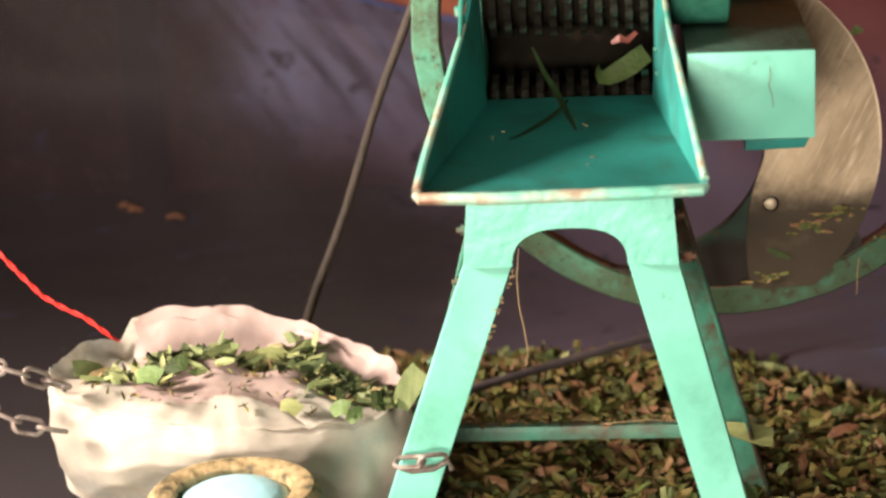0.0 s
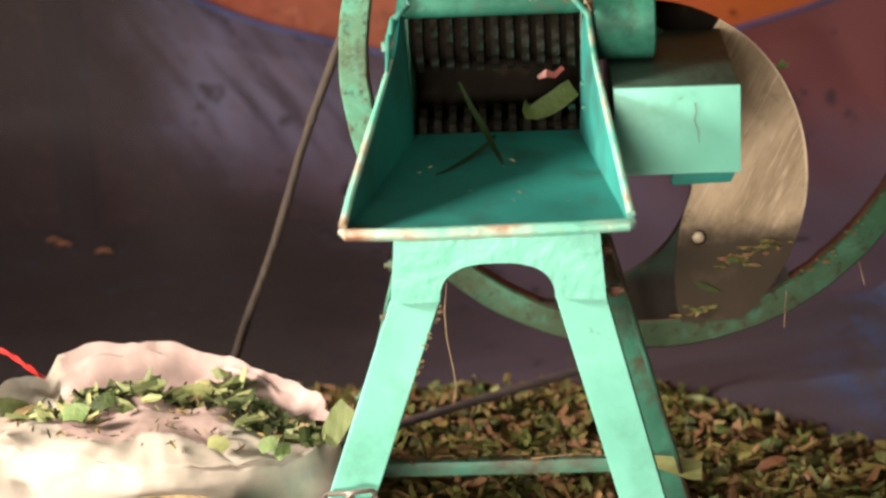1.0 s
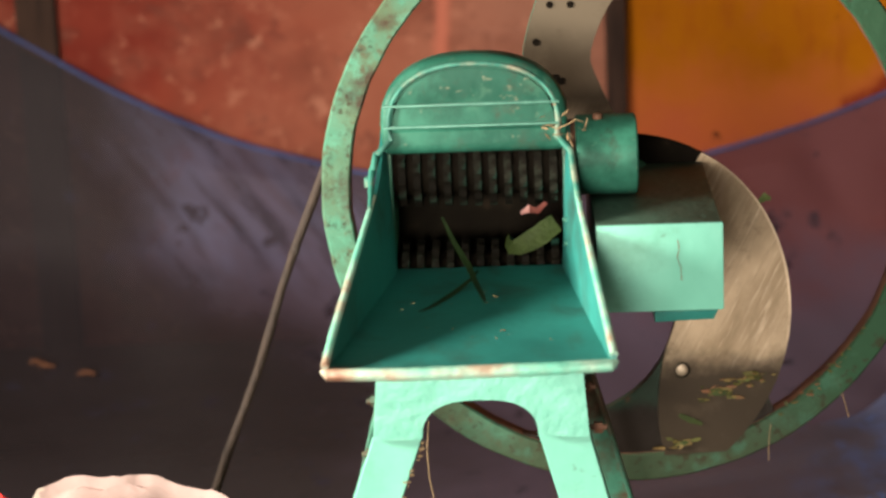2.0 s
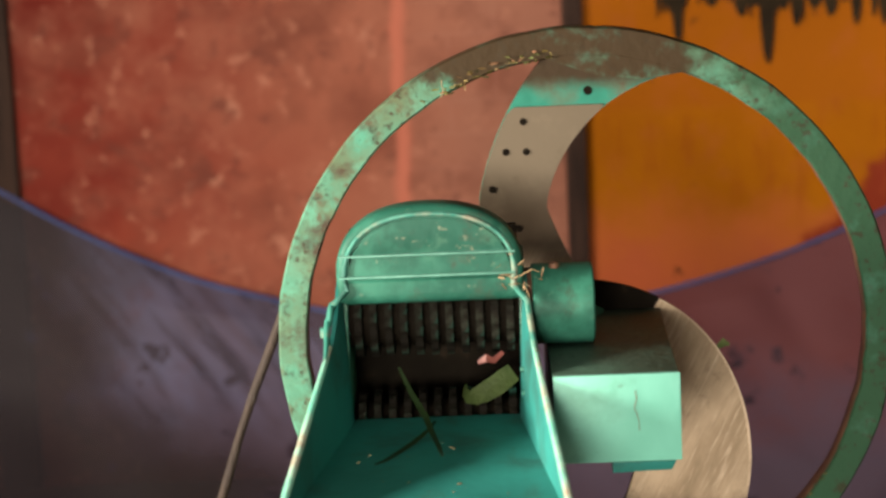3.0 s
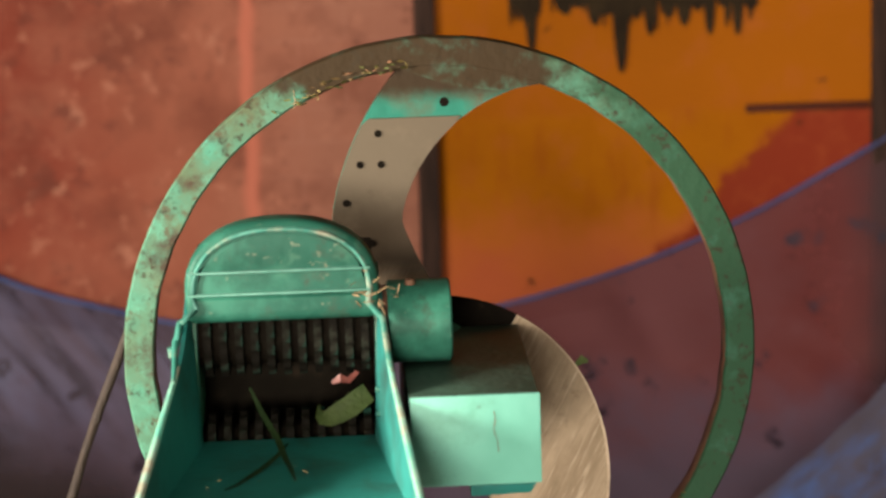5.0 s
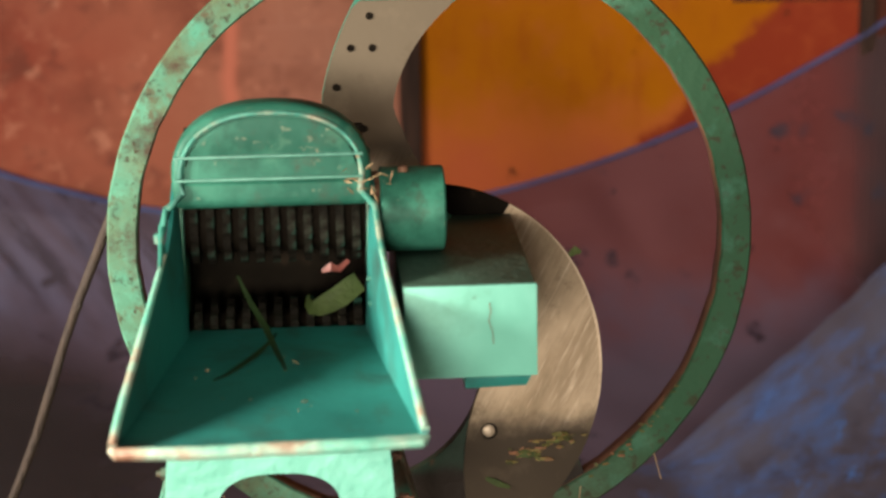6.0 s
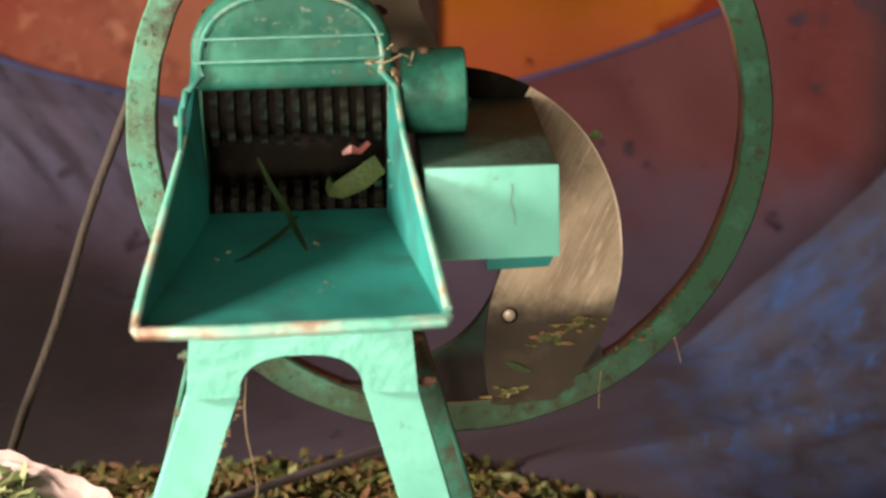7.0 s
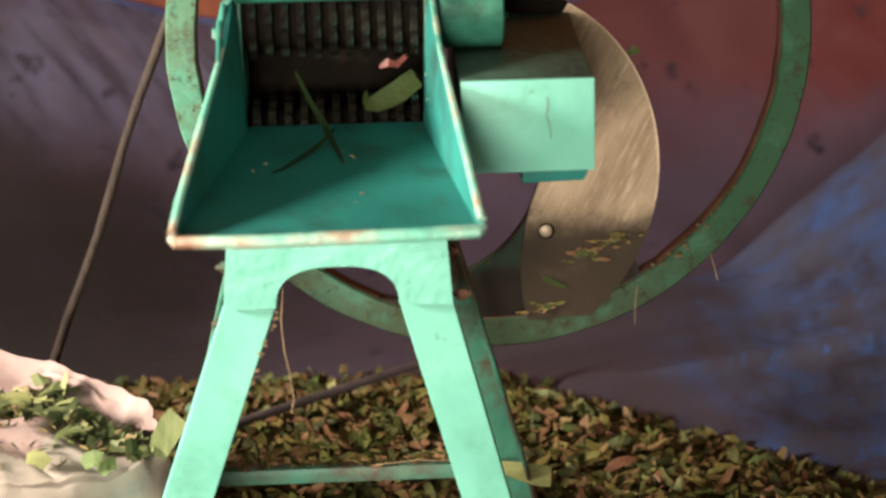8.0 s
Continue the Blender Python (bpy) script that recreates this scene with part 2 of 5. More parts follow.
def blend_chain(m, steps):
    """Lays further tones over a material: each step is (rgb, axis, from, to, noise scale, noise weight)."""
    n, l = m.node_tree.nodes, m.node_tree.links
    b = n["Principled BSDF"]
    col = b.inputs["Base Color"].links[0].from_socket
    tc = n.new("ShaderNodeTexCoord")
    sep = n.new("ShaderNodeSeparateXYZ")
    l.new(tc.outputs["Object"], sep.inputs[0])
    for rgb, axis, lo, hi, ns, wgt in steps:
        t = n.new("ShaderNodeTexNoise")
        t.inputs["Scale"].default_value, t.inputs["Detail"].default_value, t.inputs["Roughness"].default_value = ns, 9, 0.62
        l.new(tc.outputs["Object"], t.inputs["Vector"])
        a = n.new("ShaderNodeMath")
        a.operation = "MULTIPLY_ADD"
        a.inputs[1].default_value = wgt
        l.new(t.outputs["Fac"], a.inputs[0])
        if axis == 4:
            # how far a place lies along the wall beyond its own height
            beyond = n.new("ShaderNodeMath")
            beyond.operation = "SUBTRACT"
            l.new(sep.outputs[0], beyond.inputs[0])
            l.new(sep.outputs[2], beyond.inputs[1])
            l.new(beyond.outputs[0], a.inputs[2])
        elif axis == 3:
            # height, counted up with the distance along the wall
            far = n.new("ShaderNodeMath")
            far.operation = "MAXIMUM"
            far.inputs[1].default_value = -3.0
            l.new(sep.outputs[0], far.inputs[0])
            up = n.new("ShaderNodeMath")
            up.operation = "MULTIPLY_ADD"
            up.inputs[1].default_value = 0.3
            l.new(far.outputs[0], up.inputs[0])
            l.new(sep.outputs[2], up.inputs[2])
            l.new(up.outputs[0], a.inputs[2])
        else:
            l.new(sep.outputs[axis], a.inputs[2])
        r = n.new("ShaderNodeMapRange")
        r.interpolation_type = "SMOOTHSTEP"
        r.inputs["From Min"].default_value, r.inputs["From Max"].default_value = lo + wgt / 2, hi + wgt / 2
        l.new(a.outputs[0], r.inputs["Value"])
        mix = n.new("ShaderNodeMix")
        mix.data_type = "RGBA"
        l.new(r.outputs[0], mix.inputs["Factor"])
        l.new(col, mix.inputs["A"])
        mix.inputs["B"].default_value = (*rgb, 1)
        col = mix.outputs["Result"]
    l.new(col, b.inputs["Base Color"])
    return m


steel = mat("scratched_steel", ((0.3, (0.25, 0.205, 0.14)), (0.5, (0.37, 0.305, 0.21)), (0.7, (0.47, 0.395, 0.285))), 6, (0.5, 0.65), 0.1, bump=0.05, bump_scale=90, spec=0.12,
            spots=[((0.22, 0.175, 0.115), 60, 0.5, 0.8, (0, -62, 0), (0.22, 1, 3)), ((0.19, 0.15, 0.095), 7, 0.46, 0.7, (0, -62, 0), (0.5, 1, 1.6)), ((0.56, 0.48, 0.36), 60, 0.55, 0.75, (0, -62, 0), (0.2, 1, 3)), ((0.15, 0.11, 0.065), 11, 0.62, 0.74)])
# grime low down; the band behind the hood is darkened like its shade
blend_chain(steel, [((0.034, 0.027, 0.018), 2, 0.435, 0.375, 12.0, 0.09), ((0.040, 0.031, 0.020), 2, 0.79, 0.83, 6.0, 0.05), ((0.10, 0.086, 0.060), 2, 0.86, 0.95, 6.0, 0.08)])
def spotted(m, rgb, scale, low, high, amount=1.0, detail=3):
    """Blotches of another tone over all other paints."""
    n, l = m.node_tree.nodes, m.node_tree.links
    b = n["Principled BSDF"]
    col = b.inputs["Base Color"].links[0].from_socket
    tc = n.new("ShaderNodeTexCoord")
    t = n.new("ShaderNodeTexNoise")
    t.inputs["Scale"].default_value, t.inputs["Detail"].default_value, t.inputs["Roughness"].default_value = scale, detail, 0.6
    l.new(tc.outputs["Object"], t.inputs["Vector"])
    r = n.new("ShaderNodeMapRange")
    r.inputs["From Min"].default_value, r.inputs["From Max"].default_value, r.inputs["To Max"].default_value = low, high, amount
    l.new(t.outputs["Fac"], r.inputs["Value"])
    mix = n.new("ShaderNodeMix")
    mix.data_type = "RGBA"
    l.new(r.outputs[0], mix.inputs["Factor"])
    l.new(col, mix.inputs["A"])
    mix.inputs["B"].default_value = (*rgb, 1)
    l.new(mix.outputs["Result"], b.inputs["Base Color"])


edge_steel = mat("ground_steel_edge", ((0.3, (0.36, 0.30, 0.21)), (0.7, (0.55, 0.47, 0.35))), 30, (0.35, 0.5), 0.3, spec=0.3, spots=[((0.14, 0.11, 0.07), 14, 0.58, 0.7)])
spotted(steel, (0.20, 0.17, 0.12), 26, 0.56, 0.75, 0.12, 8)
spotted(steel, (0.06, 0.047, 0.03), 16, 0.60, 0.72, 0.6, 8)
wall_red = mat("mottled_red_limewash", ((0.34, (0.12, 0.014, 0.008)), (0.5, (0.165, 0.026, 0.015)), (0.64, (0.21, 0.044, 0.024))), 2.0, (0.8, 0.95), bump=0.25, bump_scale=25, spec=0.2)
blend_chain(wall_red, [((0.235, 0.08, 0.048), 0, -0.95, -0.25, 2.5, 0.6), ((0.27, 0.12, 0.08), 0, -0.3, 0.1, 3.0, 0.2)])
spotted(wall_red, (0.30, 0.12, 0.075), 6, 0.48, 0.72, 0.55, 9)
spotted(wall_red, (0.12, 0.036, 0.022), 4.5, 0.48, 0.70, 0.8, 9)
spotted(wall_red, (0.10, 0.032, 0.022), 13, 0.57, 0.68, 0.6, 6)
spotted(wall_red, (0.36, 0.16, 0.105), 17, 0.57, 0.68, 0.65, 6)


def wall_band(m, x0, half, rgb):
    """A soft-edged vertical band of another limewash."""
    n, l = m.node_tree.nodes, m.node_tree.links
    b = n["Principled BSDF"]
    col = b.inputs["Base Color"].links[0].from_socket
    tc = n.new("ShaderNodeTexCoord")
    sep = n.new("ShaderNodeSeparateXYZ")
    l.new(tc.outputs["Object"], sep.inputs[0])
    t = n.new("ShaderNodeTexNoise")
    t.inputs["Scale"].default_value, t.inputs["Detail"].default_value = 7, 6
    l.new(tc.outputs["Object"], t.inputs["Vector"])
    a = n.new("ShaderNodeMath")
    a.operation = "MULTIPLY_ADD"
    a.inputs[1].default_value = 0.05
    l.new(t.outputs["Fac"], a.inputs[0])
    l.new(sep.outputs[0], a.inputs[2])
    d = n.new("ShaderNodeMath")
    d.operation = "SUBTRACT"
    d.inputs[1].default_value = x0 + 0.025
    l.new(a.outputs[0], d.inputs[0])
    ab = n.new("ShaderNodeMath")
    ab.operation = "ABSOLUTE"
    l.new(d.outputs[0], ab.inputs[0])
    r = n.new("ShaderNodeMapRange")
    r.inputs["From Min"].default_value, r.inputs["From Max"].default_value = half * 1.6, half * 0.4
    l.new(ab.outputs[0], r.inputs["Value"])
    mix = n.new("ShaderNodeMix")
    mix.data_type = "RGBA"
    l.new(r.outputs[0], mix.inputs["Factor"])
    l.new(col, mix.inputs["A"])
    mix.inputs["B"].default_value = (*rgb, 1)
    l.new(mix.outputs["Result"], b.inputs["Base Color"])


def brick_courses(m):
    """Faint brick courses that show through the limewash."""
    n, l = m.node_tree.nodes, m.node_tree.links
    b = n["Principled BSDF"]
    col = b.inputs["Base Color"].links[0].from_socket
    tc = n.new("ShaderNodeTexCoord")
    sep = n.new("ShaderNodeSeparateXYZ")
    com = n.new("ShaderNodeCombineXYZ")
    l.new(tc.outputs["Object"], sep.inputs[0])
    l.new(sep.outputs[0], com.inputs[0])
    l.new(sep.outputs[2], com.inputs[1])
    br = n.new("ShaderNodeTexBrick")
    br.inputs["Scale"].default_value, br.inputs["Mortar Size"].default_value, br.inputs["Mortar Smooth"].default_value = 1.0, 0.006, 0.6
    br.inputs["Brick Width"].default_value, br.inputs["Row Height"].default_value = 0.23, 0.085
    br.inputs["Color1"].default_value = br.inputs["Color2"].default_value = (0, 0, 0, 1)
    br.inputs["Mortar"].default_value = (1, 1, 1, 1)
    l.new(com.outputs[0], br.inputs["Vector"])
    k = n.new("ShaderNodeMath")
    k.operation = "MULTIPLY"
    side = n.new("ShaderNodeMapRange")
    side.inputs["From Min"].default_value, side.inputs["From Max"].default_value = -0.16, -0.04
    side.inputs["To Max"].default_value = 0.16
    l.new(sep.outputs[0], side.inputs["Value"])
    l.new(side.outputs[0], k.inputs[1])
    l.new(br.outputs["Color"], k.inputs[0])
    mix = n.new("ShaderNodeMix")
    mix.data_type = "RGBA"
    l.new(k.outputs[0], mix.inputs["Factor"])
    l.new(col, mix.inputs["A"])
    mix.inputs["B"].default_value = (0.34, 0.17, 0.125, 1)
    l.new(mix.outputs["Result"], b.inputs["Base Color"])


brick_courses(wall_red)
wall_band(wall_red, -0.128, 0.016, (0.38, 0.125, 0.08))
panel_paint = mat("ochre_orange_paint", ((0.3, (0.27, 0.082, 0.001)), (0.6, (0.34, 0.115, 0.0015)), (0.8, (0.37, 0.135, 0.002))), 3, (0.7, 0.85), bump=0.1, bump_scale=20, spec=0.08,
                  spots=[((0.12, 0.045, 0.008), 12, 0.64, 0.74), ((0.25, 0.06, 0.006), 8, 0.56, 0.80, (0, 0, 0), (3, 1, 0.5))])
blend_chain(panel_paint, [((0.38, 0.105, 0.022), 2, 0.62, 0.46, 9.0, 0.3), ((0.35, 0.085, 0.030), 2, 0.5, 0.36, 6.0, 0.3), ((0.20, 0.03, 0.012), 4, 0.42, 0.47, 9.0, 0.22), ((0.31, 0.095, 0.003), 2, 0.795, 0.825, 12.0, 0.05)])
# diagonal streaks put the sheen and creases of the folds into colour
tarp_mat = mat("dusty_shaded_blue_tarpaulin", ((0.3, (0.050, 0.042, 0.060)), (0.55, (0.074, 0.063, 0.096)), (0.75, (0.10, 0.09, 0.15))), 2.5, (0.65, 0.8), bump=0.2, bump_scale=14, spec=0.25,
               spots=[((0.10, 0.108, 0.185), 4, 0.40, 0.64, (0, 52, 0), (0.25, 1, 2.2)), ((0.02, 0.018, 0.03), 6, 0.5, 0.68, (0, 50, 0), (0.25, 1, 3)),
                      ((0.085, 0.04, 0.052), 4, 0.6, 0.8), ((0.012, 0.014, 0.025), 11, 0.66, 0.71)])
# far left and low floor darkened in the colour, in place of light falloff
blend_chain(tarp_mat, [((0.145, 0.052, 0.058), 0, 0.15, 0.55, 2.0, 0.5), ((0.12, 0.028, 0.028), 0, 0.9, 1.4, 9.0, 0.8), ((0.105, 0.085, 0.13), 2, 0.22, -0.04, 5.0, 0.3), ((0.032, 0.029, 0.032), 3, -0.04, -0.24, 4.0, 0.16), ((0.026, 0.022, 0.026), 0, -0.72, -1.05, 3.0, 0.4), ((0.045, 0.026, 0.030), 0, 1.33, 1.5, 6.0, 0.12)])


spotted(tarp_mat, (0.03, 0.028, 0.045), 9, 0.63, 0.7)
spotted(panel_paint, (0.06, 0.02, 0.008), 14, 0.70, 0.74)
spotted(panel_paint, (0.36, 0.10, 0.03), 10, 0.52, 0.72, 0.35, 8)
tarp_blue = mat("blue_tarpaulin", ((0.3, (0.055, 0.052, 0.072)), (0.55, (0.06, 0.068, 0.11)), (0.75, (0.055, 0.08, 0.17))), 2.0, (0.6, 0.75), bump=0.2, bump_scale=14,
                spots=[((0.04, 0.11, 0.32), 5, 0.46, 0.70, (0, -38, 0), (0.10, 1, 3.0)), ((0.030, 0.028, 0.042), 8, 0.5, 0.74, (0, -38, 0), (0.09, 1, 3.5)), ((0.04, 0.14, 0.42), 11, 0.58, 0.76, (0, -38, 0), (0.07, 1, 4.0))])
blend_chain(tarp_blue, [((0.07, 0.058, 0.078), 0, 0.9, 0.4, 5.0, 0.5)])
rim_paint = mat("grimy_flywheel_paint", ((0.3, (0.05, 0.155, 0.10)), (0.55, (0.07, 0.205, 0.14)), (0.75, (0.10, 0.255, 0.18))), 9, (0.55, 0.75), bump=0.2, bump_scale=70, spec=0.1,
                spots=[((0.085, 0.11, 0.06), 5, 0.46, 0.66), ((0.09, 0.30, 0.21), 16, 0.54, 0.72), ((0.05, 0.04, 0.028), 14, 0.52, 0.66), (RUST, 60, 0.62, 0.70)])
spotted(rim_paint, (0.075, 0.05, 0.028), 48, 0.55, 0.68, 0.75, 9)
spotted(rim_paint, (0.06, 0.27, 0.19), 15, 0.56, 0.68, 0.7, 9)
# browner at the top, darker green to the right, darker low down
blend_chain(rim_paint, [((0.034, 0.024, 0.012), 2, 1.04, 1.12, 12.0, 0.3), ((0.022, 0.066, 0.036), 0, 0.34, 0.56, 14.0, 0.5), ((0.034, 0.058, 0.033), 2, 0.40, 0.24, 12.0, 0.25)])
spotted(rim_paint, (0.03, 0.024, 0.014), 60, 0.56, 0.66, 0.8, 6)
spotted(rim_paint, (0.05, 0.17, 0.12), 22, 0.56, 0.7, 0.4, 9)
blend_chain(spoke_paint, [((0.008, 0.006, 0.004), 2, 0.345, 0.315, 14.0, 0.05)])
rust_mat = mat("brown_rust", ((0.3, (0.06, 0.028, 0.016)), (0.6, (0.13, 0.06, 0.032)), (0.8, (0.09, 0.085, 0.05))), 20, (0.6, 0.8), bump=0.4)
# rubbed paint made paler to draw the highlights on ridges and rivets
ridge_paint = mat("rubbed_highlight_edge", ((0.3, (0.025, 0.15, 0.11)), (0.7, (0.085, 0.27, 0.21))), 30, (0.4, 0.6), spots=[((0.012, 0.08, 0.06), 12, 0.5, 0.64)])
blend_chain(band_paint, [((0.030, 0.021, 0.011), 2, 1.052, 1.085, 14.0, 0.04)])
rear_paint = mat("rusty_grimy_turquoise_paint", ((0.3, (0.03, 0.13, 0.09)), (0.55, (0.05, 0.20, 0.14)), (0.75, (0.07, 0.27, 0.19))), 9, (0.5, 0.7), bump=0.2, bump_scale=70, spec=0.3,
                 spots=[((0.05, 0.036, 0.022), 6, 0.46, 0.60), ((0.085, 0.05, 0.03), 16, 0.5, 0.66), ((0.06, 0.08, 0.05), 30, 0.56, 0.7)])
border_paint = mat("rubbed_green_border_paint", ((0.3, (0.016, 0.12, 0.09)), (0.55, (0.04, 0.20, 0.155)), (0.75, (0.12, 0.32, 0.26))), 16, (0.4, 0.6), bump=0.2, spec=0.2,
                   spots=[((0.26, 0.28, 0.21), 20, 0.5, 0.66), (RUST, 40, 0.62, 0.7), ((0.02, 0.09, 0.07), 9, 0.5, 0.66)])
hem_mat = mat("blue_tarpaulin_hem", ((0.3, (0.03, 0.045, 0.13)), (0.7, (0.055, 0.085, 0.22))), 6, (0.45, 0.6))


# ---- mesh helpers ----
def thing(name, base, label, category, group="", kind=""):
    ob = new(name)
    ob.location = base
    ob.empty_display_size = 0.1
    return tagged(ob, label, category, group, kind)


def finish(bm, name, material, smooth=True):
    bmesh.ops.recalc_face_normals(bm, faces=bm.faces)
    me = bpy.data.meshes.new(name)
    bm.to_mesh(me)
    bm.free()
    me.materials.append(material)
    if smooth:
        for p in me.polygons:
            p.use_smooth = True
        me.set_sharp_from_angle(angle=radians(38))
    return me


def part(name, bm, material, parent=None, label="", at=None):
    """Links a bmesh or a mesh as one object; at: its pose in the world (the meshes are in world places by default)."""
    me = bm if isinstance(bm, bpy.types.Mesh) else finish(bm, name, material)
    ob = new(name, me)
    ob.parent = parent
    m = at or Matrix()
    if parent is not None and parent.type == "EMPTY":
        m = Matrix.Translation(-parent.location) @ m
    elif parent is not None and "frame_at" in parent:
        m = Matrix.Translation(-Vector(parent["frame_at"])) @ m
    ob.matrix_basis = m
    if label:
        ob["label"] = label
    return ob


def bevelled(bm, width, segments=2, angle=30):
    if width > 0:
        edges = [e for e in bm.edges if len(e.link_faces) == 2 and e.calc_face_angle(0) > radians(angle)]
        bmesh.ops.bevel(bm, geom=edges, offset=width, segments=segments, profile=0.6, affect="EDGES", clamp_overlap=True)
    return bm


def add_box(bm, x0, x1, y0, y1, z0, z1, m=None):
    r = bmesh.ops.create_cube(bm, size=1)
    for v in r["verts"]:
        v.co = Vector(((x0 + x1) / 2 + v.co.x * (x1 - x0), (y0 + y1) / 2 + v.co.y * (y1 - y0), (z0 + z1) / 2 + v.co.z * (z1 - z0)))
        if m:
            v.co = m @ v.co
    return bm


def box(x0, x1, y0, y1, z0, z1, bevel=0.002):
    return bevelled(add_box(bmesh.new(), x0, x1, y0, y1, z0, z1), bevel)


def hexa(front, back, bevel=0.0):
    """A solid between two loops of equal length."""
    bm = bmesh.new()
    a, b = [bm.verts.new(p) for p in front], [bm.verts.new(p) for p in back]
    bm.faces.new(a)
    bm.faces.new(b[::-1])
    for i in range(len(a)):
        j = (i + 1) % len(a)
        bm.faces.new((a[j], a[i], b[i], b[j]))
    bmesh.ops.recalc_face_normals(bm, faces=bm.faces)
    return bevelled(bm, bevel)


def prism(outline, y0, y1, bevel=0.0):
    """Extrudes an (x, z) outline from y0 to y1."""
    return hexa([(x, y0, z) for x, z in outline], [(x, y1, z) for x, z in outline], bevel)


def tube(points, radius, sides=8, ends=True):
    bm = bmesh.new()
    pts = [Vector(p) for p in points]
    rad = radius if hasattr(radius, "__len__") else [radius] * len(pts)
    rings, up = [], Vector((0.31, 0.2, 0.93))
    for i, p in enumerate(pts):
        d = (pts[min(i + 1, len(pts) - 1)] - pts[max(i - 1, 0)]).normalized()
        s = d.cross(up).normalized()
        t = s.cross(d)
        rings.append([bm.verts.new(p + rad[i] * (math.cos(2 * math.pi * k / sides) * s + math.sin(2 * math.pi * k / sides) * t)) for k in range(sides)])
    for a, b in zip(rings, rings[1:]):
        for k in range(sides):
            bm.faces.new((a[k], a[(k + 1) % sides], b[(k + 1) % sides], b[k]))
    if ends:
        bm.faces.new(rings[0][::-1])
        bm.faces.new(rings[-1])
    return bm


def lathe(profile, steps=48, axis="Z", centre=(0, 0, 0), closed=False):
    """Turns (radius, height) pairs round an axis."""
    bm = bmesh.new()
    rings = []
    for r, h in profile:
        ring = []
        for k in range(steps):
            a = 2 * math.pi * k / steps
            u, v = r * math.cos(a), r * math.sin(a)
            p = {"Z": (u, v, h), "Y": (u, h, v), "X": (h, u, v)}[axis]
            ring.append(bm.verts.new(Vector(p) + Vector(centre)))
        rings.append(ring)
    pairs = list(zip(rings, rings[1:])) + ([(rings[-1], rings[0])] if closed else [])
    for a, b in pairs:
        for k in range(steps):
            bm.faces.new((a[k], a[(k + 1) % steps], b[(k + 1) % steps], b[k]))
    if not closed:
        for ring in (rings[0], rings[-1]):
            if (ring[0].co - ring[steps // 2].co).length > 1e-6:
                bm.faces.new(ring)
    return bm


def sheet(f, nu, nv, thick=0.0):
    """A surface f(u, v) over the unit square, with a thickness."""
    bm = bmesh.new()
    g = [[bm.verts.new(f(i / nu, j / nv)) for j in range(nv + 1)] for i in range(nu + 1)]
    for i in range(nu):
        for j in range(nv):
            bm.faces.new((g[i][j], g[i + 1][j], g[i + 1][j + 1], g[i][j + 1]))
    if thick:
        bmesh.ops.recalc_face_normals(bm, faces=bm.faces)
        bmesh.ops.solidify(bm, geom=bm.faces[:], thickness=thick)
    return bm


def wob(x, y, z, scale, amount):
    return amount * noise.noise(Vector((x * scale, y * scale, z * scale)))


def arc_through(a, b, c, count):
    """Points on the circle through three (x, z) points, from the first to the third."""
    ax, az, bx, bz, cx, cz = *a, *b, *c
    d = 2 * (ax * (bz - cz) + bx * (cz - az) + cx * (az - bz))
    ux = ((ax * ax + az * az) * (bz - cz) + (bx * bx + bz * bz) * (cz - az) + (cx * cx + cz * cz) * (az - bz)) / d
    uz = ((ax * ax + az * az) * (cx - bx) + (bx * bx + bz * bz) * (ax - cx) + (cx * cx + cz * cz) * (bx - ax)) / d
    r = math.hypot(ax - ux, az - uz)
    t0, t1, t2 = (math.atan2(z - uz, x - ux) for x, z in (a, b, c))
    full = 2 * math.pi
    if (t1 - t0) % full > (t2 - t0) % full:
        span = (t2 - t0) % full - full
    else:
        span = (t2 - t0) % full
    return [(ux + r * math.cos(t0 + span * k / count), uz + r * math.sin(t0 + span * k / count)) for k in range(count + 1)]


def strip_plate(left, right, y0, y1):
    """A plate between two edges with the same number of points, in (x, z)."""
    bm = bmesh.new()
    rows = []
    for (lx, lz), (rx, rz) in zip(left, right):
        rows.append([bm.verts.new(p) for p in ((lx, y0, lz), (rx, y0, rz), (rx, y1, rz), (lx, y1, lz))])
    for a, b in zip(rows, rows[1:]):
        for k in range(4):
            bm.faces.new((a[k], a[(k + 1) % 4], b[(k + 1) % 4], b[k]))
    bm.faces.new(rows[0][::-1])
    bm.faces.new(rows[-1])
    return bm

# ---- setting ----
WALL_Y = 2.42


def structure(name, bm, material, label, category):
    return tagged(part(name, bm, material), label, category, kind="structure")


structure("ground", box(-40, 40, -40, 40, -0.45, -0.16, 0), earth, "grey brown packed earth outside the shed", "ground")
structure("floor", box(-2.3, 3.2, -5.4, 2.6, -0.158, -0.125, 0), earth, "grey brown concrete floor of the shed", "floor")
wall_north = structure("wall_north", box(-2.3, 0.288, WALL_Y, WALL_Y + 0.2, -0.124, 2.7, 0), wall_red, "mottled red limewashed wall with pale pink patches", "wall")
panel = structure("wall_north_panel", box(0.341, 3.2, WALL_Y - 0.004, WALL_Y + 0.19, -0.124, 2.7, 0), panel_paint, "ochre orange painted wall panel, reddish low down", "wall")
structure("door_post", box(0.29, 0.339, WALL_Y - 0.03, WALL_Y + 0.19, -0.124, 2.7, 0.004), post_wood, "dark brown wooden post between two painted walls", "post")
structure("door_post", box(1.440, 1.478, WALL_Y - 0.035, WALL_Y - 0.0045, -0.124, 2.7, 0.004), post_wood, "dark brown wooden post against the orange wall", "post")
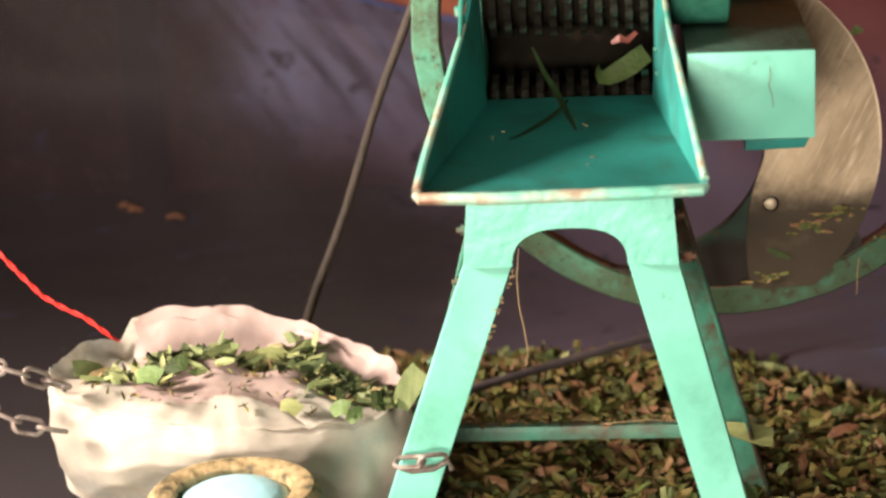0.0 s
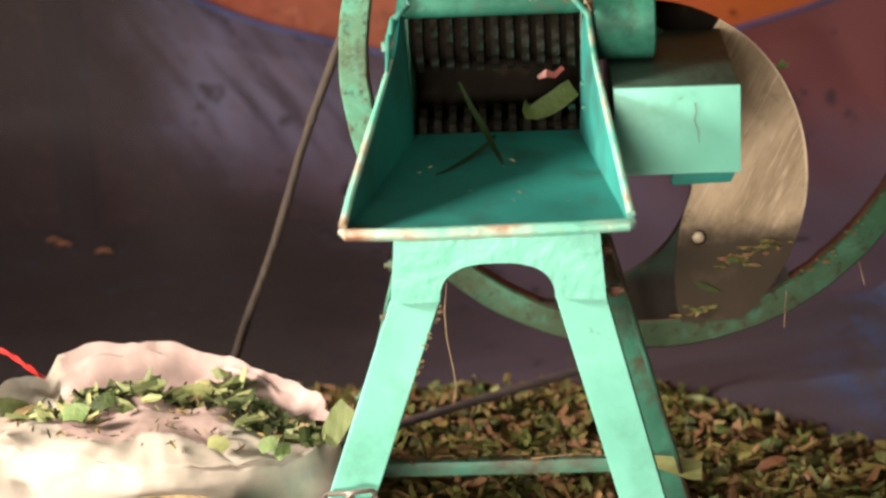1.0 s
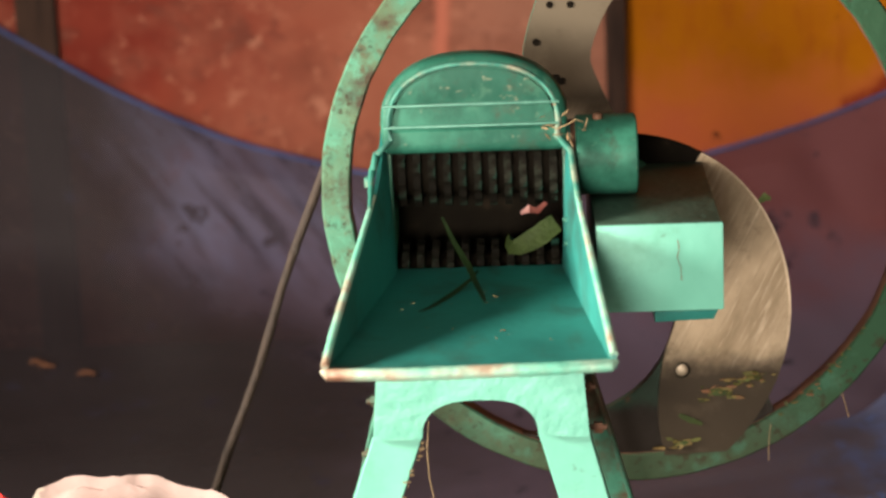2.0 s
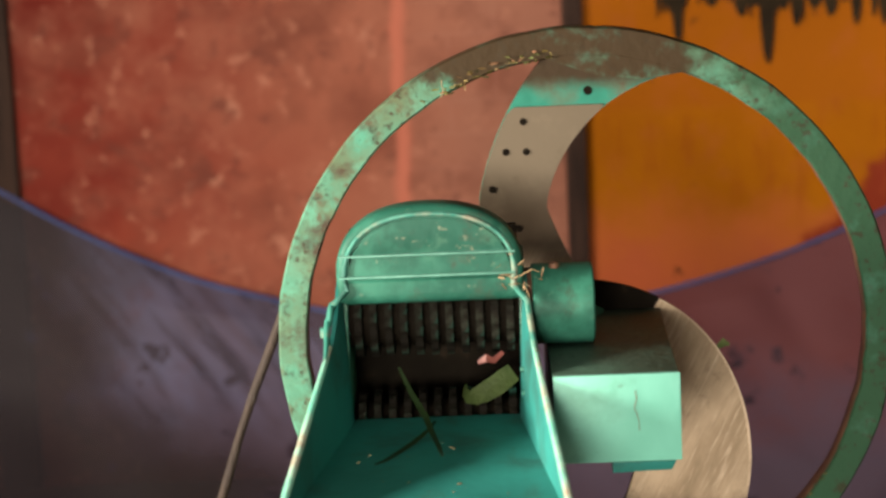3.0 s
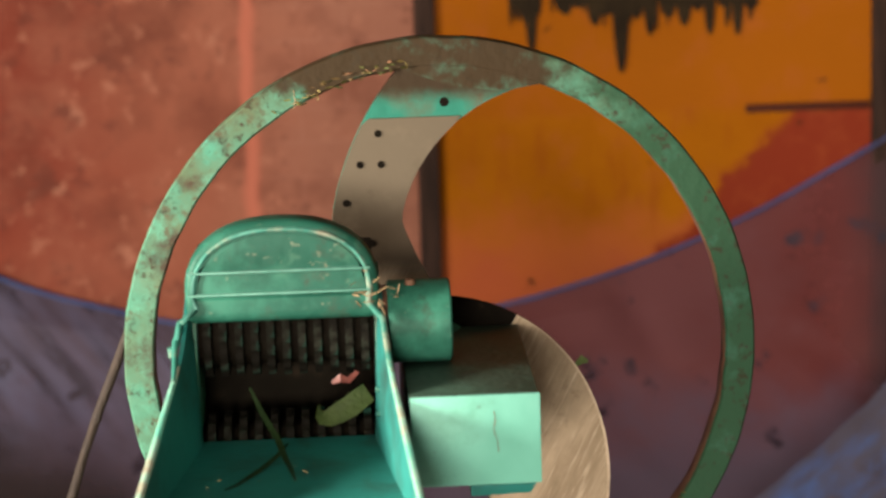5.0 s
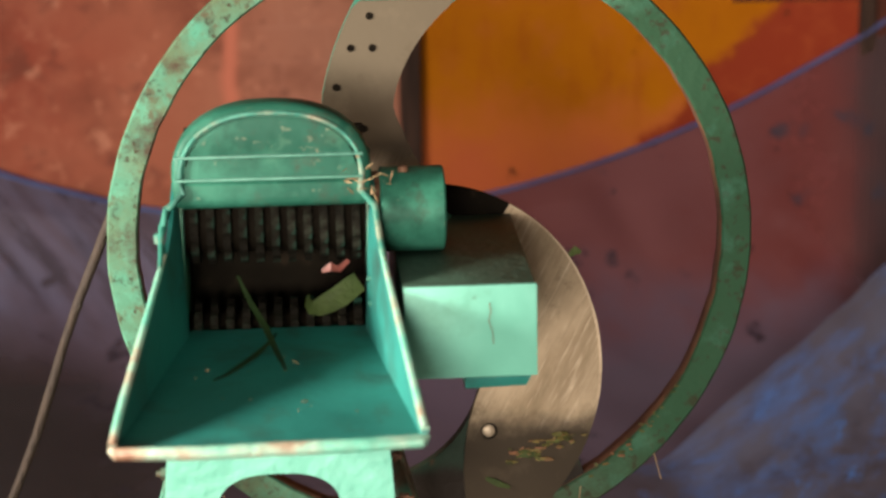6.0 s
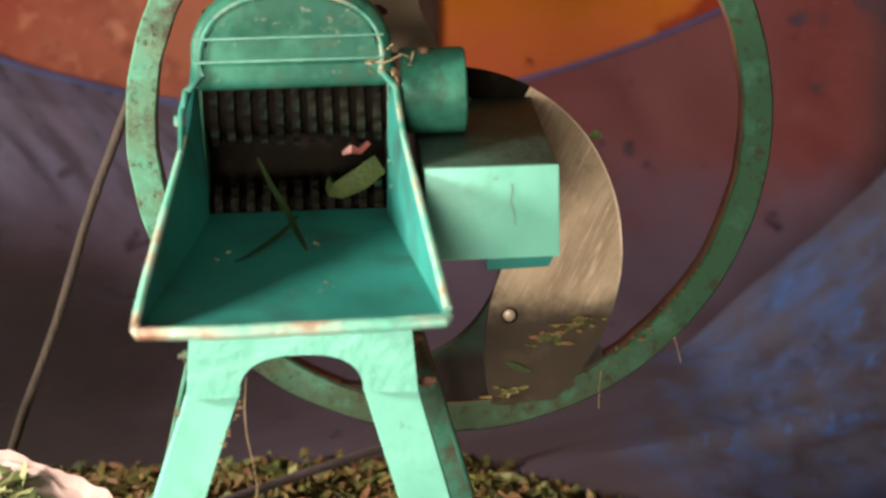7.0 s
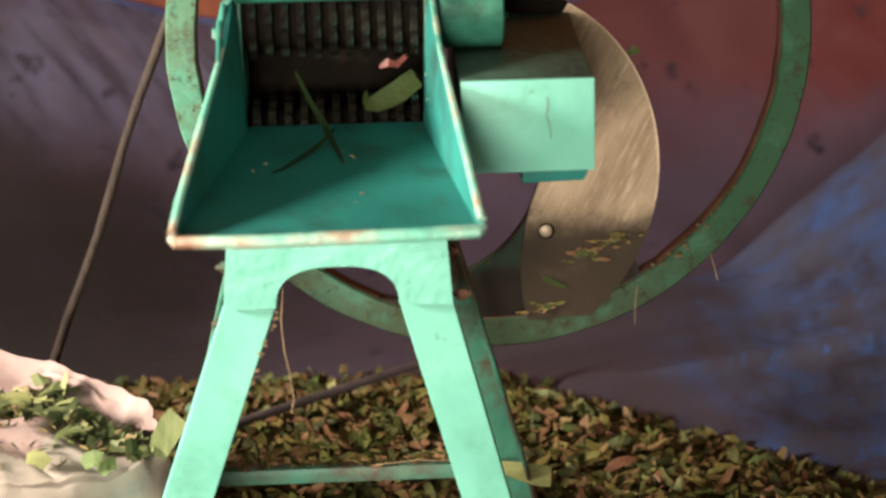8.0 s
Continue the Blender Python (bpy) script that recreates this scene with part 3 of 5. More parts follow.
structure("door_post", box(-1.218, -1.112, WALL_Y - 0.03, WALL_Y - 0.0005, -0.124, 2.7, 0.012), post_wood, "dark brown wooden post against the red wall", "post")
structure("door_post", box(1.482, 1.60, WALL_Y - 0.030, WALL_Y - 0.0045, -0.124, 2.7, 0.004), rail_wood, "reddish brown board beside the wooden post", "post")
structure("wall_rail", box(1.12, 1.439, WALL_Y - 0.012, WALL_Y - 0.0045, 0.80, 0.822, 0.004), rail_wood, "thin reddish brown rail across the orange wall", "rail")
# unseen walls and ceiling, added to enclose the lamps and limit bounce
structure("wall_east", box(3.2, 3.4, -5.4, 2.62, -0.158, 2.7, 0), plaster, "unseen plaster wall, added to enclose the shed", "wall")
# west wall with the doorway opening
west = structure("wall_west", box(-2.5, -2.3, -0.4, 2.62, -0.158, 2.7, 0), plaster, "unseen plaster wall beside a doorway, added", "wall")
part("wall_piece", box(-2.5, -2.3, -5.4, -2.3, -0.158, 2.7, 0), plaster, west)
part("lintel", box(-2.5, -2.3, -2.3, -0.4, 2.4, 2.7, 0), plaster, west)
# front wall with a wide opening
south = structure("wall_south", box(-2.5, -2.25, -5.6, -5.4, -0.158, 2.7, 0), plaster, "unseen plaster wall beside the wide open front, added", "wall")
part("wall_piece", box(1.9, 3.4, -5.6, -5.4, -0.158, 2.7, 0), plaster, south)
part("lintel", box(-2.25, 1.9, -5.6, -5.4, 2.45, 2.7, 0), plaster, south)
structure("ceiling", box(-2.5, 3.4, -5.6, 2.62, 2.7, 2.8, 0), ceiling_dark, "unseen dark ceiling, added to hold down bounced light", "ceiling")

def drips():
    """Dark paint brushed on the panel in overlapping strokes, each ending in a tapered tail."""
    rnd = random.Random(5)
    strokes = [(0.545, 1.10, 0.030), (0.612, 0.975, 0.018), (0.578, 1.06, 0.024), (0.665, 1.075, 0.034), (0.700, 1.09, 0.03), (0.740, 1.045, 0.026), (0.806, 0.925, 0.024), (0.775, 1.07, 0.03),
               (0.845, 1.06, 0.03), (0.880, 1.015, 0.020), (0.925, 1.06, 0.03), (0.966, 1.038, 0.026), (1.030, 1.012, 0.018), (1.000, 1.075, 0.03), (1.065, 1.082, 0.03), (1.101, 1.008, 0.018), (1.140, 1.075, 0.022), (1.165, 1.13, 0.02)]
    strokes += [(rnd.uniform(0.54, 1.16), rnd.uniform(1.03, 1.09), rnd.uniform(0.004, 0.009)) for _ in range(30)]
    left, right = 0.520, 1.178

    def low(x):
        z = 1.15 + 0.02 * noise.noise(Vector((x * 9, 0.3, 0)))
        for cx, tip, wide in strokes:
            d = abs(x - cx - 0.25 * (tip - 1.1) * (cx < 0.65)) / (wide * 1.12)
            if d < 1:
                z = min(z, tip - 0.012 + (1.17 - tip) * d ** 2.4)
        return z + 0.006 * noise.noise(Vector((x * 90, 2.3, 0))) + max(0.0, left + 0.012 - x) * 6 + max(0.0, x - right + 0.02) * 4

    return sheet(lambda u, v: Vector((left + u * (right - left), WALL_Y - 0.008, low(left + u * (right - left)) * (1 - v) + v * (1.50 + 0.05 * math.sin(u * 7)))), 420, 6, 0.003)


part("brushed_paint", drips(), drip_paint, panel, "dark brown brushed paint with drips")


# ---- tarpaulin ----
def hem_height(x):
    d = x - 0.02
    return 0.29 + (0.27 if d < 0 else 0.208) * d * d


def tarp_point(x, s):
    """s runs from the floor in front (0) through the bend to the hem on the wall (1)."""
    top = min(hem_height(x), 1.5)
    if s < 0.45:
        y, z = -1.2 + (1.55 + 1.2) * s / 0.45, FLOOR
    elif s < 0.75:
        a = (s - 0.45) / 0.3 * math.pi / 2
        y, z = 1.55 + 0.8 * math.sin(a), FLOOR + 0.34 * (1 - math.cos(a)) * (0.75 + 0.25 * min(1, (top + 0.1) / 0.5))
    else:
        k = (s - 0.75) / 0.25
        z0 = FLOOR + 0.34 * (0.75 + 0.25 * min(1, (top + 0.1) / 0.5))
        y, z = 2.35 + 0.045 * k, z0 + (top - z0) * k
    w = max(0.0, min(1.0, (s - 0.35) / 0.25)) * min(1.0, (1 - s) * 8)
    d = 0.05 * noise.noise(Vector((x * 1.6 + y * 0.8 - z * 1.2, y * 0.5, z * 0.7))) + 0.018 * noise.noise(Vector((x * 6 + z * 5, y * 2, z * 1.5 - x)))
    pull = 0.012 * math.sin(9 * (x * 0.8 + z * 1.5)) * max(0, -x - 0.2)
    return Vector((x, y - w * (abs(d) * 1.0 + pull + 0.01), z + w * 0.5 * d + 0.006 * noise.noise(Vector((x * 5, y * 5, 0)))))


def translucent(m, alpha):
    m.node_tree.nodes["Principled BSDF"].inputs["Alpha"].default_value = alpha
    return m


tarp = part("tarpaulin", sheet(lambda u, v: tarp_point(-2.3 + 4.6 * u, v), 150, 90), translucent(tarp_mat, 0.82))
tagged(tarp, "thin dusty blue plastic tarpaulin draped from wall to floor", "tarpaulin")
part("hem", tube([tarp_point(-2.3 + 4.6 * k / 90, 1.0) + Vector((0, -0.006, 0)) for k in range(91)], 0.006, 6), hem_mat, tarp, "bright blue folded hem")


def flap_point(u, v):
    """The doubled corner of the tarpaulin that is drawn up at the far end of the hem."""
    edge = Vector((0.10, 1.13, FLOOR + 0.004)).lerp(Vector((1.80, 2.10, 0.50)), u)
    edge.z = FLOOR + 0.004 + 0.596 * max(0.0, u - 0.407) / 0.593 * (1 + 0.10 * noise.noise(Vector((u * 7, 0, 0))) + 0.05 * noise.noise(Vector((u * 19, 3, 0))))
    foot = Vector((0.12 + 2.1 * u, 0.10, FLOOR + 0.008))
    p = edge.lerp(foot, v)
    w = min(1, v * 6 + 0.25) * min(1, u * 5) * min(1, (1 - v) * 4)
    d = 0.04 * noise.noise(Vector((u * 1.5 + v * 2, v * 9, 0.4))) + 0.02 * noise.noise(Vector((u * 2, v * 24, 4.4)))
    hang = -(p.z - FLOOR) * (0.75 * math.sin(math.pi * min(1, v * 1.1)) ** 1.0) * 0.8
    return p + Vector((0, -w * abs(d), max(FLOOR + 0.006 - p.z, hang + w * 0.6 * abs(d) + 0.006)))


flap = part("tarpaulin_flap", sheet(flap_point, 60, 40), translucent(tarp_blue, 0.9), tarp, "bright blue doubled fold")


# ---- fodder cutter ----
cutter = thing("fodder_cutter", (0.0, 0.0, FLOOR), "turquoise painted iron fodder cutter with flywheel on an A-frame stand", "fodder cutter")


def leg(top_out, top_in, bottom_out, bottom_in, y_top, y_bot, flange, side, material, label=""):
    """An angle-iron leg: a broad face and a flange going back from its outer edge."""
    t = 0.006
    bm = bmesh.new()

    def solid(pts):
        vs = [bm.verts.new(p) for p in pts]
        for f in ((0, 1, 2, 3), (7, 6, 5, 4), (0, 4, 5, 1), (1, 5, 6, 2), (2, 6, 7, 3), (3, 7, 4, 0)):
            bm.faces.new([vs[i] for i in f])

    (a, az), (b, bz), (c, cz), (d, dz) = top_out, top_in, bottom_out, bottom_in
    solid([(a, y_top, az), (b, y_top, bz), (d, y_bot, dz), (c, y_bot, cz), (a, y_top + t, az), (b, y_top + t, bz), (d, y_bot + t, dz), (c, y_bot + t, cz)])
    e = a - side * t
    g = c - side * t
    solid([(a, y_top + t, az), (e, y_top + t, az), (g, y_bot + t, cz), (c, y_bot + t, cz), (a, y_top + flange, az), (e, y_top + flange, az), (g, y_bot + flange, cz), (c, y_bot + flange, cz)])
    bmesh.ops.recalc_face_normals(bm, faces=bm.faces)
    return part("leg", bevelled(bm, 0.0012, 1), material, cutter, label)


YS = -0.173
ZB = FLOOR


def down(x0, z0, x1, z1, z):
    return x0 + (x1 - x0) * (z0 - z) / (z0 - z1), z


leg((-0.150, 0.440), (-0.081, 0.445), down(-0.150, 0.440, -0.273, 0.092, ZB), down(-0.081, 0.445, -0.206, 0.091, ZB), YS - 0.003, YS - 0.003, 0.05, -1, paint)
leg((0.143, 0.440), (0.074, 0.440), down(0.143, 0.434, 0.233, 0.084, ZB), down(0.072, 0.437, 0.169, 0.085, ZB), YS - 0.003, YS - 0.003, 0.05, 1, paint)
YR = 0.12
leg((0.150, 0.50), (0.085, 0.50), down(0.135, 0.428, 0.288, -0.034, ZB), down(0.065, 0.44, 0.222, -0.034, ZB), 0.03, YR, -0.05, 1, rear_paint, "grimy turquoise leg")
leg((-0.142, 0.50), (-0.095, 0.50), down(-0.142, 0.428, -0.268, 0.0, ZB), down(-0.095, 0.44, -0.222, 0.0, ZB), 0.03, YR, -0.05, -1, rear_paint, "grimy turquoise leg")
part("cross_bar", box(-0.235, 0.245, YR - 0.006, YR + 0.02, 0.060, 0.083, 0.003), paint_worn, cutter, "grimy turquoise cross bar")


def bracket():
    """The cast top of the stand with its arched cut-out."""
    # flatter crown with steep shoulders
    arch = [(-0.0045 + 0.079 * math.copysign(abs(math.cos(t)) ** 0.75, math.cos(t)), 0.437 + 0.053 * math.sin(t) ** 0.8) for t in (math.pi - math.pi * k / 24 for k in range(25))]
    top = [(-0.136 + 0.268 * k / (len(arch) - 1), 0.60) for k in range(len(arch))]
    left = [(-0.151, 0.436)] + arch + [(0.144, 0.434)]
    right = [(-0.1362, 0.60)] + top + [(0.1322, 0.60)]
    return strip_plate(left, right, YS - 0.016, YS + 0.006)


cast = part("bracket", bevelled(bracket(), 0.004, 2, 40), paint_cast, cutter, "lumpy cast bracket with arched cut-out")
# cheek plates and bed of the feed head
for sx in (-1, 1):
    side = [(-0.155, 0.45), (-0.155, 0.594), (0.022, 0.612), (0.022, 0.80), (0.08, 0.86), (0.17, 0.80), (0.17, 0.47)]
    part("cheek_plate", hexa([(sx * 0.122, y, z) for y, z in side], [(sx * 0.131, y, z) for y, z in side], 0.002), paint_worn, cutter)
part("back_plate", box(-0.1235, 0.1235, 0.15, 0.165, 0.50, 0.88, 0.002), dark_iron, cutter, "dirty throat plate, near black for the shade of the mouth")


def nut(x, y, z, size=0.009, axis="X", parent=cutter, material=None):
    bm = lathe([(size, -0.006), (size, 0.006)], 6, axis, (x, y, z))
    add = lathe([(size * 0.5, -0.012), (size * 0.5, 0.012)], 8, axis, (x, y, z))
    me = bpy.data.meshes.new("tmp")
    add.to_mesh(me)
    add.free()
    bm.from_mesh(me)
    bpy.data.meshes.remove(me)
    return part("nut", bm, material or bolt_steel, parent)


for x, z, y in ((-0.153, 0.463, -0.09), (-0.158, 0.405, -0.15), (-0.20, 0.285, -0.14), (0.143, 0.484, -0.12), (0.158, 0.425, -0.12)):
    nut(x, y, z, 0.0085, "X", cutter, rust_mat if x > 0 else paint_worn)

# ---- feed trough ----
TB, TF = 0.626, 0.605
LB, RB, LF, RF = -0.119, 0.117, -0.184, 0.166
YF = -0.43
trough = part("feed_trough", hexa([(LF, YF, TF), (RF, YF, TF), (RB, 0.02, TB), (LB, 0.02, TB)], [(LF, YF, TF - 0.006), (RF, YF, TF - 0.006), (RB, 0.02, TB - 0.006), (LB, 0.02, TB - 0.006)]), teal, cutter, "teal painted sheet-metal feed trough")


def trough_side(xb, xf, sx, tip):
    """A side plate that tapers from the head to the lip, curving up into the hood."""
    pts = [(0.02, 0.83), (0.0, 0.822), (-0.018, 0.80), (-0.04, 0.775), (-0.075, 0.752), (-0.12, 0.735), (-0.25, 0.685), (-0.38, 0.636), (YF, tip)]
    top = [(y, z) for y, z in pts]
    t = 0.006 * sx
    bm = bmesh.new()
    rows = []
    for y, z in top:
        k = min(1.0, max(0.0, -y / -YF))
        x = xb + (xf - xb) * k
        lean = 0.010 * sx * (1 - k)
        zb = TB + (TF - TB) * k - 0.006
        rows.append([bm.verts.new(p) for p in ((x, y, zb), (x + lean, y, z), (x + lean + t, y, z), (x + t, y, zb))])
    for a, b in zip(rows, rows[1:]):
        for k in range(4):
            bm.faces.new((a[k], a[(k + 1) % 4], b[(k + 1) % 4], b[k]))
    bm.faces.new(rows[0])
    bm.faces.new(rows[-1][::-1])
    bmesh.ops.recalc_face_normals(bm, faces=bm.faces)
    side = part("side_plate", bm, teal, trough)
    edge = []
    for y, z in top[4:]:
        k = min(1.0, max(0.0, -y / -YF))
        edge.append((xb + (xf - xb) * k + 0.010 * sx * (1 - k) + t / 2, y, z + 0.001))
    part("rim_edge", tube(edge, [0.003, 0.0042] + [0.0052] * (len(edge) - 2), 8), edge_rust, trough, "bare worn edge")
    return side


trough_side(LB, LF, -1, 0.611)
trough_side(RB, RF, 1, 0.616)
for y, z in ((-0.022, 0.70), (-0.03, 0.668)):
    part("rivet", lathe([(0.004, 0.1135), (0.0035, 0.1165), (0.003, 0.1185)], 10, "X", (0.003 - y * 0.12, y, z)), ridge_paint, trough)
part("front_lip", tube([(LF - 0.006, YF + 0.004, TF + 0.001), (LF, YF - 0.002, TF - 0.003), (LF * 0.5, YF - 0.004, TF - 0.005), (0.0, YF - 0.003, TF - 0.004), (RF * 0.5, YF - 0.004, TF - 0.003), (RF, YF - 0.002, TF - 0.001), (RF + 0.005, YF + 0.004, TF + 0.003)], [0.0045, 0.0078, 0.0085, 0.0085, 0.0085, 0.0078, 0.0045], 10), edge_rust, trough, "bare worn front lip")


# ---- hood ----
def hood_outline(inset=0.0, low=0.80):
    pts = [(-0.131 + inset, low), (-0.133 + inset, 0.843)]
    for k in range(1, 24):
        t = math.pi - math.pi * k / 24
        c, s = math.cos(t), math.sin(t)
        pts.append((-0.002 + (0.131 - inset) * math.copysign(abs(c) ** 0.85, c), 0.843 + (0.096 - inset) * abs(s) ** 0.9))
    return pts + [(0.129 - inset, 0.843), (0.127 - inset, low)]


hood = part("hood", bevelled(prism(hood_outline(), -0.026, 0.036), 0.016, 4), hood_paint, cutter, "dusty green arched hood")


def hood_band():
    """The rolled border of the hood, running down on both sides into the rims of the trough."""
    arch = [(x, -0.0265, z) for x, z in hood_outline(0.013, 0.822)]
    left = [(-0.146, -0.110, 0.741), (-0.146, -0.080, 0.752), (-0.147, -0.056, 0.766), (-0.146, -0.040, 0.782), (-0.139, -0.030, 0.803)]
    right = [(0.132, -0.030, 0.800), (0.135, -0.042, 0.778), (0.137, -0.060, 0.762), (0.139, -0.085, 0.750), (0.141, -0.110, 0.741)]
    path = left + arch + right
    n = len(path)
    return tube(path, [0.0030 + 0.0022 * max(0.0, 1 - abs(min(k, n - 1 - k) - 4) / 5) for k in range(n)], 10)


part("rolled_border", hood_band(), border_paint, hood, "rubbed pale green rolled border")
part("lug", hexa([(-0.153, -0.034, 0.768), (-0.142, -0.034, 0.772), (-0.136, -0.034, 0.808), (-0.144, -0.034, 0.806)], [(-0.153, -0.020, 0.768), (-0.142, -0.020, 0.772), (-0.136, -0.020, 0.808), (-0.144, -0.020, 0.806)], 0.002), border_paint, hood)
part("lug", box(-0.1575, -0.146, -0.036, -0.024, 0.758, 0.772, 0.002), border_paint, hood)
part("face_panel", prism(hood_outline(0.019, 0.872), -0.0285, -0.0262, 0.0008), hood_paint, hood)
for z, y in ((0.8705, -0.031), (0.8405, -0.031)):
    part("ridge", box(-0.128, 0.118, y, -0.0262, z - 0.0022, z + 0.0012, 0.0008), ridge_paint, hood)
part("mouth_plate", hexa([(-0.124, -0.029, 0.837), (0.121, -0.029, 0.837), (0.121, -0.004, 0.799), (-0.124, -0.004, 0.799)], [(-0.124, -0.022, 0.837), (0.121, -0.022, 0.837), (0.121, 0.004, 0.799), (-0.124, 0.004, 0.799)], 0.001), hood_paint, hood)

# ---- rollers ----

def toothed_ring(radius, wide, teeth):
    bm = bmesh.new()
    loops = []
    for h in (-wide / 2, wide / 2):
        loop = []
        for k in range(teeth * 4):
            a = 2 * math.pi * k / (teeth * 4)
            r = radius * (1.0 if k % 4 < 2 else 0.955)
            loop.append(bm.verts.new((h, r * math.cos(a), r * math.sin(a))))
        loops.append(loop)
    n = teeth * 4
    for k in range(n):
        bm.faces.new((loops[0][k], loops[0][(k + 1) % n], loops[1][(k + 1) % n], loops[1][k]))
    bm.faces.new(loops[0][::-1])
    bm.faces.new(loops[1])
    return finish(bm, "roller_ring", roller_iron, False)


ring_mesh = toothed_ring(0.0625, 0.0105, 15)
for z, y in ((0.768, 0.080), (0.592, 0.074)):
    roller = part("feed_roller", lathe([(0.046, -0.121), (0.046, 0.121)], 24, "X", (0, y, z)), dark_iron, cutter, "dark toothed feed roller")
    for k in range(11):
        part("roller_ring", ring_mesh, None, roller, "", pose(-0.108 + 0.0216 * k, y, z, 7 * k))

# ---- gear box and bearing block ----
gear = part("gear_guard", box(0.160, 0.329, -0.172, -0.166, 0.602, 0.722, 0.002), paint, cutter, "bright turquoise sheet-metal guard plate")
part("guard_top", hexa([(0.160, -0.1655, 0.7185), (0.327, -0.1655, 0.7185), (0.327, -0.1655, 0.7225), (0.160, -0.1655, 0.7225)], [(0.160, 0.268, 0.7185), (0.340, 0.268, 0.7185), (0.340, 0.268, 0.7225), (0.160, 0.268, 0.7225)], 0.001), dark_top, gear, "grimy green top, toned dark for the hood's shade")
part("guard_side", box(0.160, 0.164, -0.1655, 0.235, 0.602, 0.718, 0.001), paint_worn, gear)
part("ledge", hexa([(0.237, -0.1655, 0.600), (0.322, -0.1655, 0.600), (0.316, -0.160, 0.586), (0.237, -0.160, 0.584)], [(0.237, -0.10, 0.600), (0.322, -0.10, 0.600), (0.316, -0.10, 0.586), (0.237, -0.10, 0.584)], 0.001), teal, gear)
part("scratch", tube([(0.268, -0.1722, 0.700), (0.270, -0.1722, 0.688), (0.267, -0.1722, 0.676), (0.272, -0.1722, 0.662), (0.273, -0.1722, 0.645)], 0.0006, 5), rust_mat, gear, "thin dark scratch")
block = part("bearing_sleeve", lathe([(0.02, 0.1400), (0.0545, 0.1400), (0.0575, 0.1425), (0.0575, 0.2245), (0.0545, 0.227), (0.02, 0.227)], 40, "X", (0, 0.0375, 0.7815)), hood_paint, cutter, "dusty green round bearing sleeve")
part("bearing_neck", lathe([(0.050, 0.128), (0.050, 0.1399)], 24, "X", (0, 0.040, 0.783)), rust_mat, block, "rusty brown neck")
# added lump where the sleeve carries only a rusty spot
part("rust_spot", lathe([(0.007, 0.8355), (0.007, 0.842), (0.004, 0.844)], 12, "Z", (0.172, 0.020, 0)), rust_mat, block, "small rusty lump marking a rust spot")

# ---- flywheel ----
WX, WZ, WY = 0.2265, 0.681, 0.277
RO, RI = 0.4755, 0.4305


def rim_mesh():
    """A flat cast rim, slightly ragged along its edges."""
    bm = bmesh.new()
    n = 180
    rows = []
    for k in range(n):
        a = 2 * math.pi * k / n
        c, s = math.cos(a), math.sin(a)
        ro = RO + 0.0016 * noise.noise(Vector((c * 9, s * 9, 1)))
        ri = RI + 0.0025 * noise.noise(Vector((c * 11, s * 11, 5)))
        ring = [(ro - 0.003, WY), (ro, WY + 0.004), (ro, WY + 0.040), (ro - 0.003, WY + 0.044), (ri + 0.003, WY + 0.044), (ri, WY + 0.040), (ri, WY + 0.004), (ri + 0.003, WY)]
        rows.append([bm.verts.new((WX + r * c, y, WZ + r * s)) for r, y in ring])
    for k in range(n):
        a, b = rows[k], rows[(k + 1) % n]
        for j in range(8):
            bm.faces.new((a[j], a[(j + 1) % 8], b[(j + 1) % 8], b[j]))
    return bm


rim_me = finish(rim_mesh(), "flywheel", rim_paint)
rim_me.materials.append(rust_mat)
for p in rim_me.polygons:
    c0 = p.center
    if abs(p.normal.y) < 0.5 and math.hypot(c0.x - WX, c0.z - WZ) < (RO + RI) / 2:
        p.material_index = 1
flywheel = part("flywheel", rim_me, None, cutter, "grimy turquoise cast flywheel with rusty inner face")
part("hub", lathe([(0.02, WY - 0.05), (0.045, WY - 0.05), (0.05, WY - 0.02), (0.05, WY + 0.05), (0.02, WY + 0.05)], 28, "Y", (WX, 0, WZ)), paint_worn, flywheel)
part("shaft", lathe([(0.016, -0.16), (0.016, WY + 0.09)], 16, "Y", (WX, 0, WZ)), dark_iron, flywheel)


def local(pts):
    return [(WX + x, WZ + z) for x, z in pts]


def resample(pts, n):
    lens = [0.0]
    for a, b in zip(pts, pts[1:]):
        lens.append(lens[-1] + math.dist(a, b))
    out = []
    for k in range(n + 1):
        d = lens[-1] * k / n
        i = max(j for j in range(len(lens)) if lens[j] <= d + 1e-9)
        i = min(i, len(pts) - 2)
        f = (d - lens[i]) / max(1e-9, lens[i + 1] - lens[i])
        out.append((pts[i][0] + f * (pts[i + 1][0] - pts[i][0]), pts[i][1] + f * (pts[i + 1][1] - pts[i][1])))
    return out


# upper spoke: convex edge towards the hood, concave edge behind
up_out = resample(arc_through((-0.050, 0.432), (-0.119, 0.329), (-0.156, 0.22), 20) + arc_through((-0.157, 0.20), (-0.14, 0.08), (-0.045, 0.005), 12), 30)
up_in = resample(arc_through((0.170, 0.402), (0.0, 0.317), (-0.054, 0.21), 24) + arc_through((-0.0535, 0.20), (-0.022, 0.125), (0.03, 0.04), 12), 30)
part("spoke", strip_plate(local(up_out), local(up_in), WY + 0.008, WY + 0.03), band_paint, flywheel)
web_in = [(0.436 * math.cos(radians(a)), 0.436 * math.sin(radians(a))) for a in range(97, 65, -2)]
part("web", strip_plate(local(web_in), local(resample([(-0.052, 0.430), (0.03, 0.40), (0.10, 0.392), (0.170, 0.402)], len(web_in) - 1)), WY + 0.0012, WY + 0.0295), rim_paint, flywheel)
